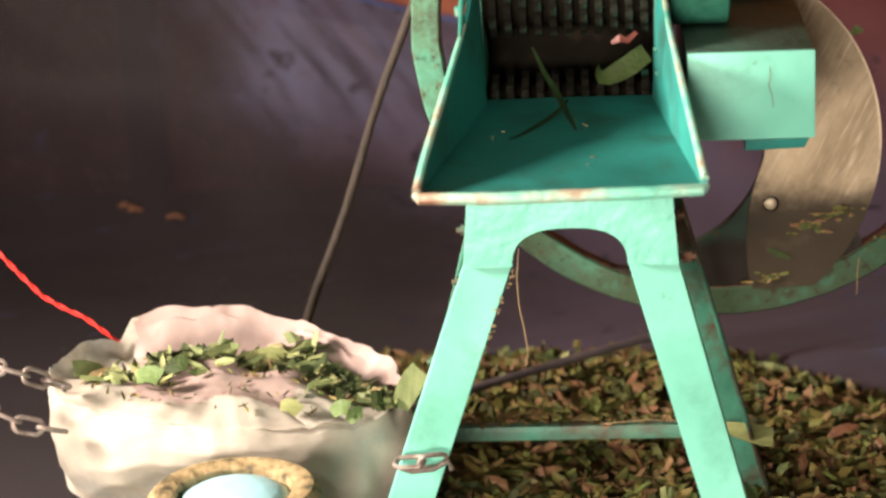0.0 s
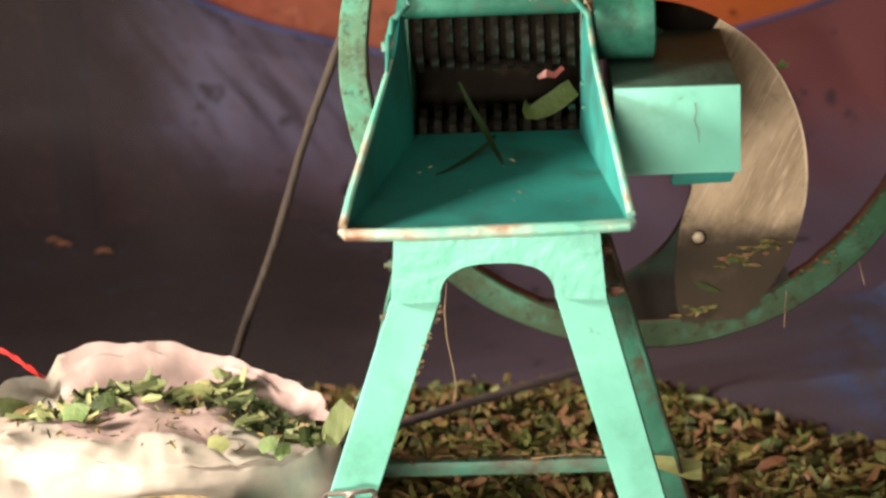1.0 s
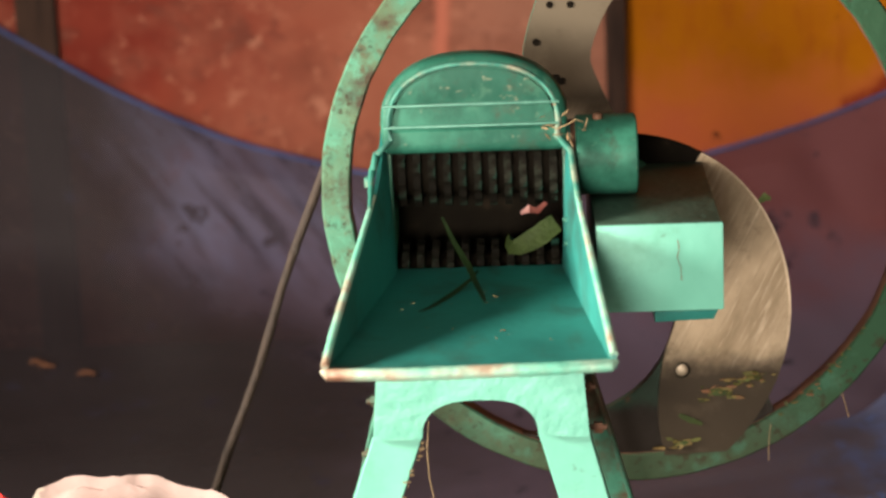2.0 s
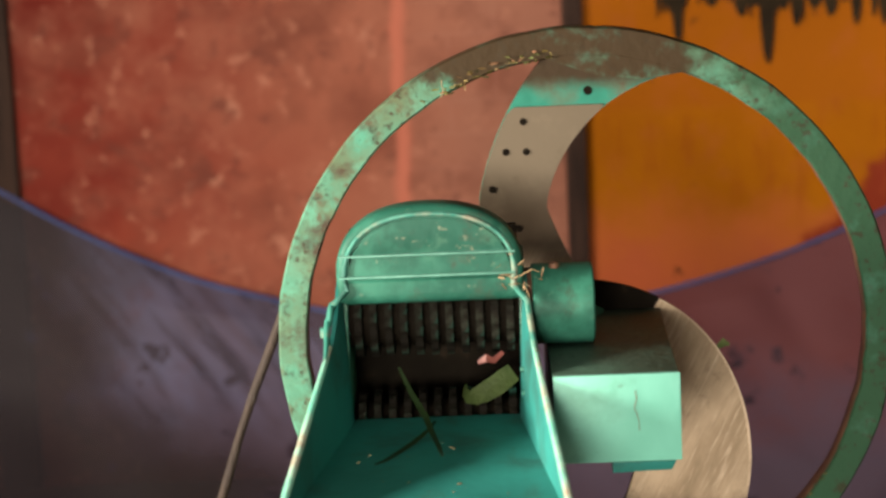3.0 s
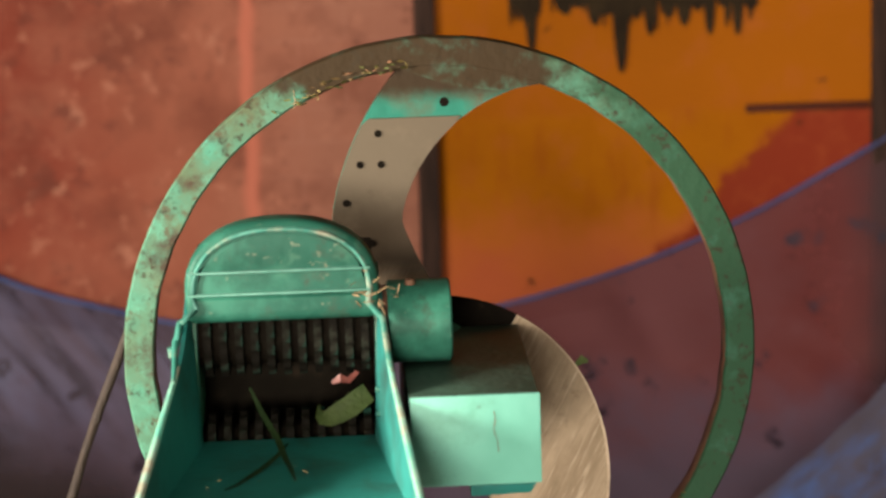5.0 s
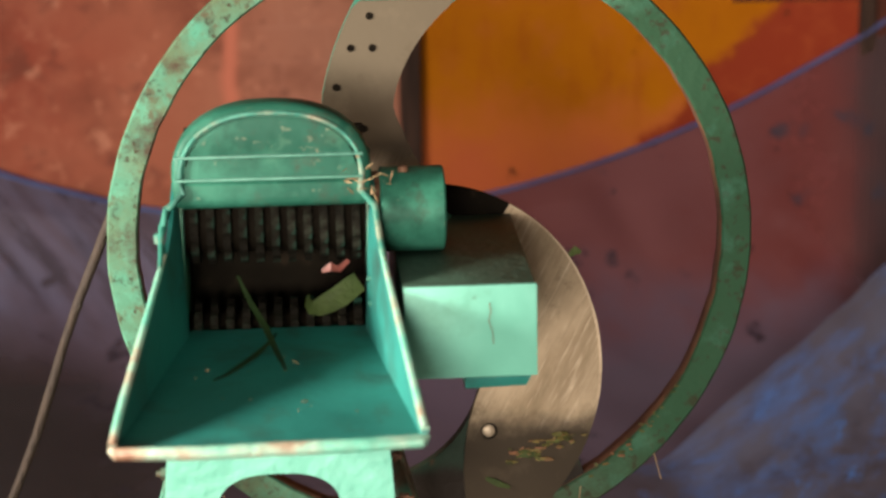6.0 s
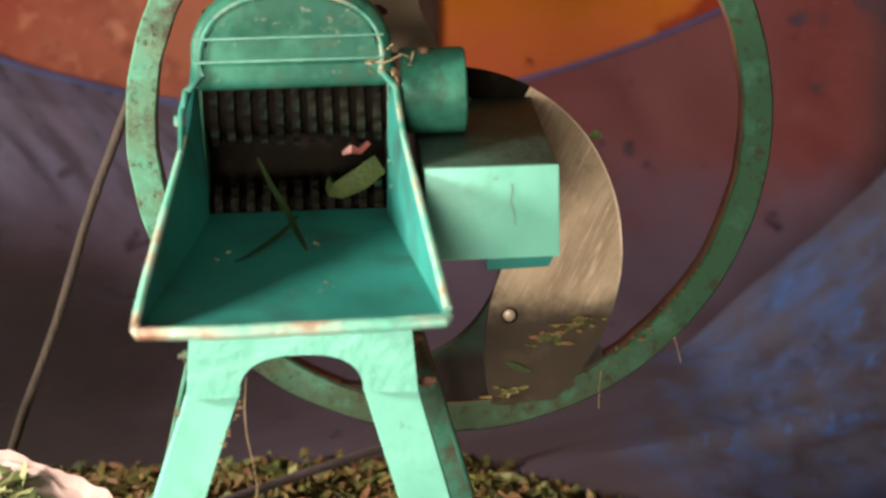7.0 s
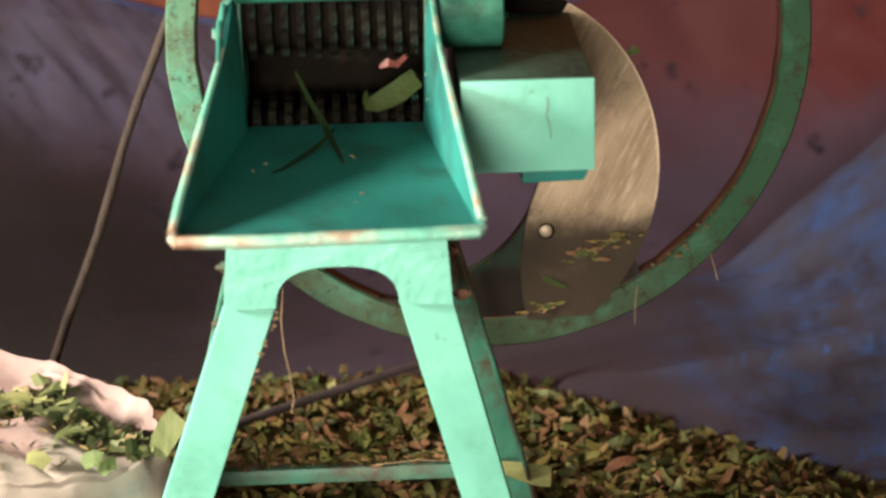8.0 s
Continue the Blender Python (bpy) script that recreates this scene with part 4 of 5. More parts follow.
knife_out = resample([(-0.098, 0.357)] + [p for p in up_out if p[1] < 0.355], 26)
knife_in = resample([(0.038, 0.357)] + [p for p in up_in if p[1] < 0.355], 26)
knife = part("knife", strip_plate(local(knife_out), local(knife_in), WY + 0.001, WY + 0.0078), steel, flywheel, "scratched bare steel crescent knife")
for x, z in ((-0.082, 0.289), (-0.1355, 0.233), (-0.113, 0.2895), (-0.085, 0.335), (-0.099, 0.172)):
    part("bolt_hole", lathe([(0.0055, WY - 0.0004), (0.0055, WY + 0.004)], 12, "Y", (WX + x, 0, WZ + z)), dark_iron, knife)
part("bolt_hole", lathe([(0.007, WY + 0.0074), (0.007, WY + 0.012)], 12, "Y", (WX + 0.0145, 0, WZ + 0.378)), dark_iron, flywheel)

# lower spoke and knife
lo_out = resample(arc_through((-0.02, 0.088), (0.135, 0.042), (0.221, -0.061), 14) + arc_through((0.224, -0.068), (0.244, -0.13), (0.250, -0.185), 6) + arc_through((0.2505, -0.20), (0.230, -0.307), (0.148, -0.428), 12), 30)
lo_in = resample(arc_through((-0.03, 0.0), (0.055, -0.10), (0.070, -0.20), 14) + arc_through((0.069, -0.22), (0.043, -0.317), (0.050, -0.432), 12), 30)
SHADOW_ROW = next(k for k, p in enumerate(lo_out) if p[0] > 0.098)
low_knife = part("knife", strip_plate(local(lo_out[SHADOW_ROW:]), local(lo_in[SHADOW_ROW:]), WY - 0.003, WY + 0.0078), steel, flywheel, "scratched bare steel crescent knife")
# black piece stands in for the shadow of hood and bearing on the knife
part("shaded_knife_end", strip_plate(local(lo_out[:SHADOW_ROW + 1]), local(lo_in[:SHADOW_ROW + 1]), WY - 0.002, WY + 0.0075), dark_iron, low_knife, "upper end of the knife, blackened for the hood's shadow")
part("cutting_edge", strip_plate(local(lo_out[SHADOW_ROW:22]), local([(x * 0.987, z - 0.001) for x, z in lo_out[SHADOW_ROW:22]]), WY - 0.0042, WY - 0.0024), edge_steel, low_knife, "bright ground edge")
sp_out = resample([(0.10, 0.0), (0.18, -0.15), (0.20, -0.30), (0.226, -0.37)] + [(0.436 * math.cos(radians(a)), 0.436 * math.sin(radians(a))) for a in range(-58, -121, -3)], 40)
sp_in = resample(arc_through((0.0, -0.04), (0.066, -0.235), (-0.045, -0.358), 24) + arc_through((-0.055, -0.364), (-0.12, -0.394), (-0.205, -0.384), 10), 40)
part("spoke", strip_plate(local(sp_out), local(sp_in), WY + 0.008, WY + 0.03), spoke_paint, flywheel, "grimy green spoke, darkened further as if in shade")
part("bolt", lathe([(0.002, WY - 0.0085), (0.0075, WY - 0.008), (0.0095, WY - 0.0065), (0.0098, WY + 0.003)], 20, "Y", (0.305, 0, 0.39)), bolt_steel, flywheel, "pale round bolt head")
part("washer", lathe([(0.0125, WY - 0.0046), (0.0125, WY + 0.0012)], 20, "Y", (0.306, 0, 0.389)), dark_iron, flywheel)


# ---- leaf pieces ----
def chips(rnd, count, place, length, width, lift=0.35):
    """Many small bent and keeled leaf pieces in one mesh; place gives a point and a normal."""
    verts, faces = [], []
    for _ in range(count):
        p, n = place(rnd)
        a = rnd.uniform(0, 2 * math.pi)
        t = Vector((math.cos(a), math.sin(a), 0))
        n = (n + Vector((rnd.gauss(0, lift), rnd.gauss(0, lift), 0))).normalized()
        t = (t - n * t.dot(n)).normalized()
        s = n.cross(t)
        le, wi = rnd.uniform(*length) / 2, rnd.uniform(*width) / 2
        bend = rnd.uniform(-0.35, 0.5) * le
        keel = rnd.uniform(-0.5, 0.6) * wi
        k = len(verts)
        skew = rnd.uniform(-0.35, 0.35) * le
        for u, h in ((-1, -bend), (0, 0.0), (1, -bend)):
            w = wi * (1 if u == 0 else rnd.uniform(0.35, 1.0))
            verts += [p + t * (u * le + skew) + s * w + n * (h + 0.004), p + t * (u * le) + n * (h + 0.004 - keel), p + t * (u * le - skew) - s * w + n * (h + 0.004)]
        for j in (k, k + 3):
            faces += [(j, j + 3, j + 4, j + 1), (j + 1, j + 4, j + 5, j + 2)]
    me = bpy.data.meshes.new("chips")
    me.from_pydata([tuple(v) for v in verts], [], faces)
    return me


def leaf_strip(points, normals, widths, material, name="leaf_piece", thick=0.0008):
    """One cut leaf: a ribbon along points with a shallow keel."""
    bm = bmesh.new()
    pts, rows = [Vector(p) for p in points], []
    for i, p in enumerate(pts):
        d = (pts[min(i + 1, len(pts) - 1)] - pts[max(i - 1, 0)]).normalized()
        n = Vector(normals[i] if isinstance(normals[0], tuple) else normals).normalized()
        s = d.cross(n).normalized()
        w = widths[i] / 2
        rows.append([bm.verts.new(p + s * w * k - n * (0.12 * w * (1 - abs(k)))) for k in (-1, -0.5, 0, 0.5, 1)])
    for a, b in zip(rows, rows[1:]):
        for k in range(4):
            bm.faces.new((a[k], a[k + 1], b[k + 1], b[k]))
    bmesh.ops.recalc_face_normals(bm, faces=bm.faces)
    bmesh.ops.solidify(bm, geom=bm.faces[:], thickness=thick)
    return finish(bm, name, material)


# ---- leaf heap on the floor ----
def far_edge(x):
    return 0.95 if x < 0.25 else max(-0.6, 0.95 - (x - 0.25) * 1.0)


def heap_height(x, y):
    d = min(far_edge(x) - y, 1.25 - x, x + 0.75, y + 0.75)
    k = max(0.0, min(1.0, d / 0.38))
    k = k * k * (3 - 2 * k)
    if d < 0.0:
        return FLOOR - 0.02
    return FLOOR + 0.004 + k * (0.075 + 0.03 * noise.noise(Vector((x * 4, y * 4, 0)))) + (0.012 * noise.noise(Vector((x * 17, y * 17, 3))) if k > 0.05 else 0)


heap_bm = sheet(lambda u, v: Vector((-0.75 + 2.0 * u, -0.75 + 1.75 * v, heap_height(-0.75 + 2.0 * u, -0.75 + 1.75 * v) - 0.004)), 80, 70)
heap = part("leaf_heap", heap_bm, leaf_pile)
tagged(heap, "heap of chopped green and brown leaves on the tarpaulin", "leaf heap", kind="stuff")


def on_heap(rnd):
    while True:
        x, y = rnd.uniform(-0.7, 1.25), rnd.uniform(-0.7, 0.99)
        if y < far_edge(x) + rnd.gauss(0, 0.03):
            break
    return Vector((x, y, heap_height(x, y) + rnd.uniform(0, 0.016))), Vector((0, -0.25, 1)).normalized()


chip_me = chips(random.Random(11), 12500, on_heap, (0.018, 0.056), (0.007, 0.022), 0.6)
chip_me.materials.append(leaf_pile)
tagged(part("chopped_leaf", chip_me, None, heap), kind="stuff")


def bright_place(rnd):
    p, n = on_heap(rnd)
    return p + Vector((0, 0, 0.012)), n


bright_me = chips(random.Random(12), 260, bright_place, (0.025, 0.06), (0.010, 0.022), 0.6)
bright_me.materials.append(leaf_fresh)
tagged(part("fresh_chopped_leaf", bright_me, None, heap, "fresher green cut pieces"), kind="stuff")

# ---- rod and leaning stick ----
tagged(part("iron_rod", tube([(-0.39, 0.288, 0.020), (-0.192, 0.45, 0.024), (0.0, 0.604, 0.026), (0.24, 0.80, 0.022)], 0.0078, 12), rod_mat), "thin dark iron rod lying on the leaf heap", "rod")
pts = []
for k in range(13):
    f = k / 12
    p = Vector((-0.567, 0.553, -0.098)).lerp(Vector((-0.215, 0.341, 0.812)), f)
    pts.append(p + Vector((0.003 * math.sin(k * 1.3), 0, 0)))
stick = part("wooden_stick", tube(pts, [0.0082 - 0.0010 * k / 12 + 0.0006 * math.sin(k * 2.1) for k in range(13)], 10), wood)
tagged(stick, "thin weathered wooden stick leaning on the flywheel rim", "stick")
part("knot", lathe([(0.003, -0.010), (0.0078, -0.003), (0.0076, 0.004), (0.003, 0.012)], 10, "Z", (-0.308, 0.394, 0.576)), wood, stick)

# ---- sack of cut leaves ----
BX, BY, BRX, BRY = -0.520, -0.035, 0.262, 0.165


LIP = ((0, 0.196), (22, 0.212), (38, 0.222), (55, 0.242), (72, 0.262), (95, 0.289), (116, 0.296), (127, 0.282), (135, 0.252), (150, 0.266), (180, 0.250), (215, 0.230), (250, 0.212), (275, 0.198), (310, 0.188), (335, 0.188), (360, 0.196))
BELLY = ((0, 0.0), (60, -0.02), (140, -0.01), (175, 0.035), (205, 0.045), (232, 0.095), (250, 0.128), (275, 0.132), (298, 0.105), (320, 0.03), (360, 0.0))


def round_table(table, g):
    """Smooth value of a closed (degrees, value) table."""
    for (a0, z0), (a1, z1) in zip(table, table[1:]):
        if g <= a1:
            f = (g - a0) / (a1 - a0)
            f = f * f * (3 - 2 * f)
            return z0 + (z1 - z0) * f


def lip_height(a):
    """Height of the sack's lip by the angle round it (0 is +x, 90 degrees the back)."""
    return round_table(LIP, math.degrees(a) % 360) + 0.008 * noise.noise(Vector((math.cos(a) * 4, math.sin(a) * 4, 1.3))) + 0.010 * abs(noise.noise(Vector((math.cos(a) * 9, math.sin(a) * 9, 5.1)))) - 0.006 * abs(noise.noise(Vector((math.cos(a) * 21, math.sin(a) * 21, 2.7))))


def sack_point(u, v):
    a = 2 * math.pi * u
    lip, low = lip_height(a), round_table(BELLY, math.degrees(a) % 360)
    near = max(0.0, min(1.0, 0.25 - 1.3 * math.sin(a)))
    deep = lip - low
    well = min(0.208, lip - 0.034)
    rows = [(0.42, FLOOR + 0.004), (0.50, (FLOOR + low) / 2), (0.74, low - 0.006), (0.95, low + 0.13 * deep), (1.04, low + 0.36 * deep), (1.055, low + 0.63 * deep), (1.035, low + 0.88 * deep), (1.0, lip),
            (0.985, lip - 0.006 + 0.008 * near), (0.93, lip - 0.032 + 0.043 * near), (0.81, well * (1 - near) + (lip + 0.018) * near), (0.62, min(0.208, well + 0.012) * (1 - near) + (0.5 * lip + 0.128) * near), (0.40, 0.230), (0.2, 0.238), (0.0, 0.236)]
    k = v * (len(rows) - 1)
    i = min(int(k), len(rows) - 2)
    f = k - i
    r, z = (rows[i][j] + (rows[i + 1][j] - rows[i][j]) * f for j in (0, 1))
    c, s = math.cos(a), math.sin(a)
    q = Vector((c * 2.2 * min(1, r + 0.3), s * 2.2 * min(1, r + 0.3), z * 9))
    # sharp creases between flat facets, as crumpled film has
    big = noise.voronoi(q * 0.85 + Vector((0.3, 0.1, 0.2)))[0]
    small = noise.voronoi(q * 2.1)[0]
    fold = 0.03 * noise.noise(q * 0.8) + 0.045 * noise.noise(Vector((q.x * 0.7 + q.z * 0.5, q.y * 0.7, q.z * 0.6 - q.x * 0.4))) + 0.050 * (big[1] - big[0]) - 0.02 + 0.009 * (small[1] - small[0])
    inner = v > 0.62
    pleat = (0.02 * (noise.voronoi(Vector((c * 3.1, s * 3.1, z * 16)))[0][1] - noise.voronoi(Vector((c * 3.1, s * 3.1, z * 16)))[0][0]) + 0.035 * noise.noise(Vector((c * 5, s * 5, z * 5))) + 0.02 * abs(noise.noise(Vector((c * 11, s * 11, z * 4))))) * max(0.0, r - 0.55) * 2 if inner else 0.0
    r2 = r * (1 + (pleat if inner else fold * 1.6))
    z2 = z + ((1 - 0.65 * near) * (0.028 * noise.noise(Vector((c * r * 3.2, s * r * 3.2, 7))) + 0.004 * noise.noise(Vector((c * r * 6, s * r * 6, 2)))) if inner else fold * 0.12)
    return Vector((BX + BRX * r2 * c, BY + BRY * r2 * s, max(z2, FLOOR + 0.003)))


sack = thing("sack", (BX, BY, FLOOR), "open white plastic sack holding chopped leaves, beside the stand", "sack")


def sack_piece(v0, v1, nv):
    bm = bmesh.new()
    nu = 140
    g = [[bm.verts.new(sack_point(i / nu, v0 + (v1 - v0) * j / nv)) for j in range(nv + 1)] for i in range(nu)]
    for i in range(nu):
        for j in range(nv):
            bm.faces.new((g[i][j], g[(i + 1) % nu][j], g[(i + 1) % nu][j + 1], g[i][j + 1]))
    bmesh.ops.remove_doubles(bm, verts=bm.verts, dist=1e-5)
    return bm


part("sack_wall", sack_piece(0.0, 0.495, 46), bag_mat, sack, "creased white translucent plastic")
lining = finish(sack_piece(0.495, 1.0, 44), "sack_lining", bag_in)
lining.materials.append(bag_mat)
for p in lining.polygons:
    u, w = (p.center.x - BX) / BRX, (p.center.y - BY) / BRY
    if math.hypot(u, w) > 0.62 + 0.2 * noise.noise(Vector((u * 3, w * 3, 0.5))) and (w < -0.1 + 0.2 * noise.noise(Vector((u * 4, w * 4, 3.5))) or u < -0.62):
        p.material_index = 1
part("sack_lining", lining, None, sack, "pinkish creased inside")


LINING = [sack_point(i / 120, 0.5 + 0.5 * k / 40) for i in range(120) for k in range(41)]


def lining_z(x, y):
    return max(p.z for p in sorted(LINING, key=lambda p: (p.x - x) ** 2 + (p.y - y) ** 2)[:3])


def in_sack(rnd):
    """Two drifts of leaves: one along the back and the far left, one before the right-hand lip."""
    if rnd.random() < 0.58:
        f = rnd.random()
        x, y = -0.69 + 0.26 * f + rnd.gauss(0, 0.018), -0.085 + 0.15 * f ** 0.7 + rnd.gauss(0, 0.022)
    elif rnd.random() < 0.9:
        f = rnd.random()
        x, y = -0.43 + 0.14 * f + rnd.gauss(0, 0.018), 0.035 - 0.09 * f + rnd.gauss(0, 0.025)
    else:
        x, y = rnd.uniform(-0.66, -0.32), rnd.uniform(-0.1, 0.06)
    return Vector((x, y, lining_z(x, y) + 0.003 + rnd.uniform(0, 0.014))), Vector((0, -0.3, 1)).normalized()


sack_me = chips(random.Random(21), 260, in_sack, (0.018, 0.056), (0.005, 0.021), 0.5)
sack_me.materials.append(leaf_fresh)
tagged(part("cut_leaves", sack_me, None), "loose chopped green leaves lying in the sack", "cut leaves", kind="stuff")


def in_sack_bits(rnd):
    a, r = rnd.uniform(0, 2 * math.pi), math.sqrt(rnd.uniform(0, 0.75))
    x, y = BX + BRX * r * math.cos(a), BY + BRY * r * math.sin(a)
    return Vector((x, y, lining_z(x, y) + 0.003)), Vector((0, -0.2, 1)).normalized()


bits_me = chips(random.Random(22), 160, in_sack_bits, (0.008, 0.025), (0.0015, 0.005), 0.4)
bits_me.materials.append(leaf_pile)
tagged(part("leaf_bits", bits_me, None), "brown and green leaf shreds scattered in the sack", "leaf shreds", kind="stuff")

# larger pieces lying on the sack's rim and lining: place, run, lean, width
for x, y, (dx, dy, dz), wide, mt in (
    (-0.262, -0.075, (0.034, 0.007, 0.056), 0.037, leaf_olive),
    (-0.700, -0.030, (-0.045, -0.03, 0.026), 0.028, leaf_olive),
    (-0.640, -0.105, (0.038, -0.012, 0.004), 0.028, leaf_green),
    (-0.425, -0.150, (0.030, -0.014, -0.004), 0.022, leaf_pale),
    (-0.352, -0.145, (0.026, -0.004, 0.008), 0.024, leaf_green),
    (-0.328, -0.148, (0.020, 0.006, 0.012), 0.020, leaf_green),
    (-0.560, 0.020, (0.050, -0.02, 0.010), 0.026, leaf_olive),
    (-0.600, 0.045, (0.052, 0.012, 0.004), 0.024, leaf_green),
    (-0.500, 0.015, (0.058, 0.008, 0.002), 0.020, leaf_pale),
    (-0.610, -0.045, (0.034, 0.004, 0.014), 0.026, leaf_mid),
):
    base = Vector((x, y, lining_z(x, y) + (0.012 if dz < 0.02 else 0.004)))
    run = Vector((dx, dy, dz))
    pts = [base + run * f + Vector((0, 0, 0.006 * math.sin(math.pi * f))) for f in (0, 0.3, 0.65, 1)]
    tagged(part("leaf_piece", leaf_strip(pts, (0.1, -0.7, 0.7), (wide * 0.72, wide * 0.95, wide, wide * 0.93), mt), None), "broad cut piece of green leaf on the sack", "leaf", "leaf pieces on the sack")

# ---- basin in front of the sack ----
basin = thing("blue_pot", (-0.463, -0.345, FLOOR), "pale blue enamel pot with a straw-bound rim beside the sack", "pot")
part("body", lathe([(0.085, FLOOR + 0.019), (0.115, -0.04), (0.125, 0.04), (0.118, 0.12), (0.108, 0.165)], 44, "Z", (-0.463, -0.345, -0.018)), basin_blue, basin)
part("rim_band", lathe([(0.108, 0.165), (0.118, 0.175), (0.119, 0.190), (0.108, 0.202), (0.092, 0.203), (0.079, 0.197), (0.076, 0.175)], 44, "Z", (-0.463, -0.345, -0.018), True), basin_band, basin, "mottled straw band")
part("lid", lathe([(0.077, 0.178), (0.073, 0.188), (0.058, 0.197), (0.034, 0.203), (0.001, 0.205)], 40, "Z", (-0.463, -0.345, -0.018)), basin_blue, basin, "domed pale blue lid")


# ---- chains ----
def link_mesh(length, wide, r):
    bm = bmesh.new()
    n, sides, rows = 20, 7, []
    for k in range(n):
        a = 2 * math.pi * k / n
        c = Vector((wide / 2 * math.sin(a), 0, 0)) + Vector((0, 0, 1)) * (math.copysign(length / 2 - wide / 2, math.cos(a)) + wide / 2 * math.cos(a))
        out = Vector((math.sin(a), 0, math.cos(a)))
        rows.append([bm.verts.new(c + r * (math.cos(2 * math.pi * j / sides) * out + math.sin(2 * math.pi * j / sides) * Vector((0, 1, 0)))) for j in range(sides)])
    for k in range(n):
        a, b = rows[k], rows[(k + 1) % n]
        for j in range(sides):
            bm.faces.new((a[j], a[(j + 1) % sides], b[(j + 1) % sides], b[j]))
    return finish(bm, "chain_link", chain_iron)


link_me = link_mesh(0.042, 0.022, 0.0036)


def chain(points, label):
    pts = [Vector(p) for p in points]
    lens = [0.0]
    for a, b in zip(pts, pts[1:]):
        lens.append(lens[-1] + (b - a).length)
    ob = thing("chain", pts[-1], label, "chain", "chains by the sack")
    count = max(2, int(lens[-1] / 0.033))
    for k in range(count):
        d = lens[-1] * (k + 0.5) / count
        i = max(j for j in range(len(lens) - 1) if lens[j] <= d)
        f = (d - lens[i]) / (lens[i + 1] - lens[i])
        p, t = pts[i].lerp(pts[i + 1], f), (pts[i + 1] - pts[i]).normalized()
        m = Matrix.Translation(p) @ t.to_track_quat("Z", "Y").to_matrix().to_4x4() @ pose(0, 0, 0, 0, 0, 20 + 90 * (k % 2))
        part("chain_link", link_me, None, ob, "", m)
    return ob


chain([(-0.733, -0.15, 0.262), (-0.77, -0.18, 0.288), (-0.83, -0.19, 0.312), (-0.93, -0.2, 0.30), (-1.0, -0.2, 0.12), (-1.03, -0.2, FLOOR + 0.005)], "rusty iron chain running off from the sack")
chain([(-0.735, -0.18, 0.205), (-0.78, -0.20, 0.222), (-0.83, -0.2, 0.248), (-0.91, -0.22, 0.25), (-0.97, -0.23, 0.08), (-0.99, -0.23, FLOOR + 0.005)], "rusty iron chain running off from the sack")
hook = chain([(-0.255, -0.203, 0.157), (-0.212, -0.207, 0.160), (-0.19, -0.195, 0.157)], "short steel chain hooked round the turquoise leg")
part("hook", tube([(-0.250, -0.205, 0.150), (-0.235, -0.209, 0.146), (-0.205, -0.207, 0.148), (-0.184, -0.200, 0.158), (-0.180, -0.192, 0.142)], 0.0042, 8), chain_iron, hook)

# ---- red twisted cable ----
cable_pts = [Vector(p) for p in ((-0.66, 0.12, 0.16), (-0.69, 0.11, 0.215), (-0.725, 0.10, 0.253), (-0.762, 0.10, 0.284), (-0.797, 0.10, 0.302), (-0.826, 0.10, 0.321), (-0.854, 0.10, 0.353), (-0.885, 0.10, 0.390), (-0.94, 0.10, 0.45), (-1.05, 0.12, 0.59), (-1.5, 0.3, 1.3), (-2.2, 0.6, 2.69))]
cable = thing("red_cable", (-0.66, 0.12, FLOOR), "bright red twisted cable running behind the sack", "cable")


def along(pts, d):
    for a, b in zip(pts, pts[1:]):
        if d <= (b - a).length or b is pts[-1]:
            return a.lerp(b, d / (b - a).length)
        d -= (b - a).length


total = sum((b - a).length for a, b in zip(cable_pts, cable_pts[1:])) * 0.999
for ph in (0.0, math.pi):
    n = 420
    strand = [along(cable_pts, total * k / n) + 0.0020 * Vector((math.cos(k * 0.9 + ph) * 0.7, math.sin(k * 0.9 + ph), math.cos(k * 0.9 + ph) * 0.7)) for k in range(n + 1)]
    part("strand", tube(strand, 0.0023, 6), wire_red, cable)

# ---- leaves and scraps in the trough and on the machine ----
tagged(part("leaf_piece", leaf_strip([(0.040, 0.012, 0.672), (0.0395, 0.004, 0.664), (0.044, -0.004, 0.659), (0.055, -0.010, 0.661), (0.070, -0.012, 0.668), (0.085, -0.011, 0.676), (0.098, -0.007, 0.685), (0.110, -0.001, 0.692)], [(-0.8, 0.1, 0.5), (-0.8, -0.3, 0.4), (-0.35, -0.85, 0.3), (-0.1, -0.9, 0.4), (0, -0.9, 0.45), (0, -0.9, 0.4), (0.1, -0.9, 0.35), (0.2, -0.9, 0.3)], (0.010, 0.014, 0.019, 0.025, 0.029, 0.030, 0.029, 0.027), leaf_mid), None), "curled green leaf caught between the feed rollers", "leaf")
tagged(part("leaf_piece", leaf_strip([(-0.052, 0.0, 0.705), (-0.036, -0.015, 0.672), (-0.016, -0.05, 0.645), (-0.004, -0.12, 0.636), (0.006, -0.185, 0.634), (0.010, -0.215, 0.632)], (0, -0.6, 0.8), (0.003, 0.007, 0.009, 0.008, 0.006, 0.002), leaf_dark), None), "slim dark green leaf hanging from the feed rollers", "leaf")
tagged(part("leaf_piece", leaf_strip([(-0.002, -0.06, 0.640), (-0.014, -0.085, 0.632), (-0.03, -0.12, 0.627), (-0.048, -0.155, 0.624), (-0.066, -0.19, 0.622), (-0.080, -0.21, 0.622)], (0, -0.4, 0.9), (0.003, 0.006, 0.008, 0.007, 0.005, 0.002), leaf_dark), None), "slim dark green leaf lying on the trough floor", "leaf")
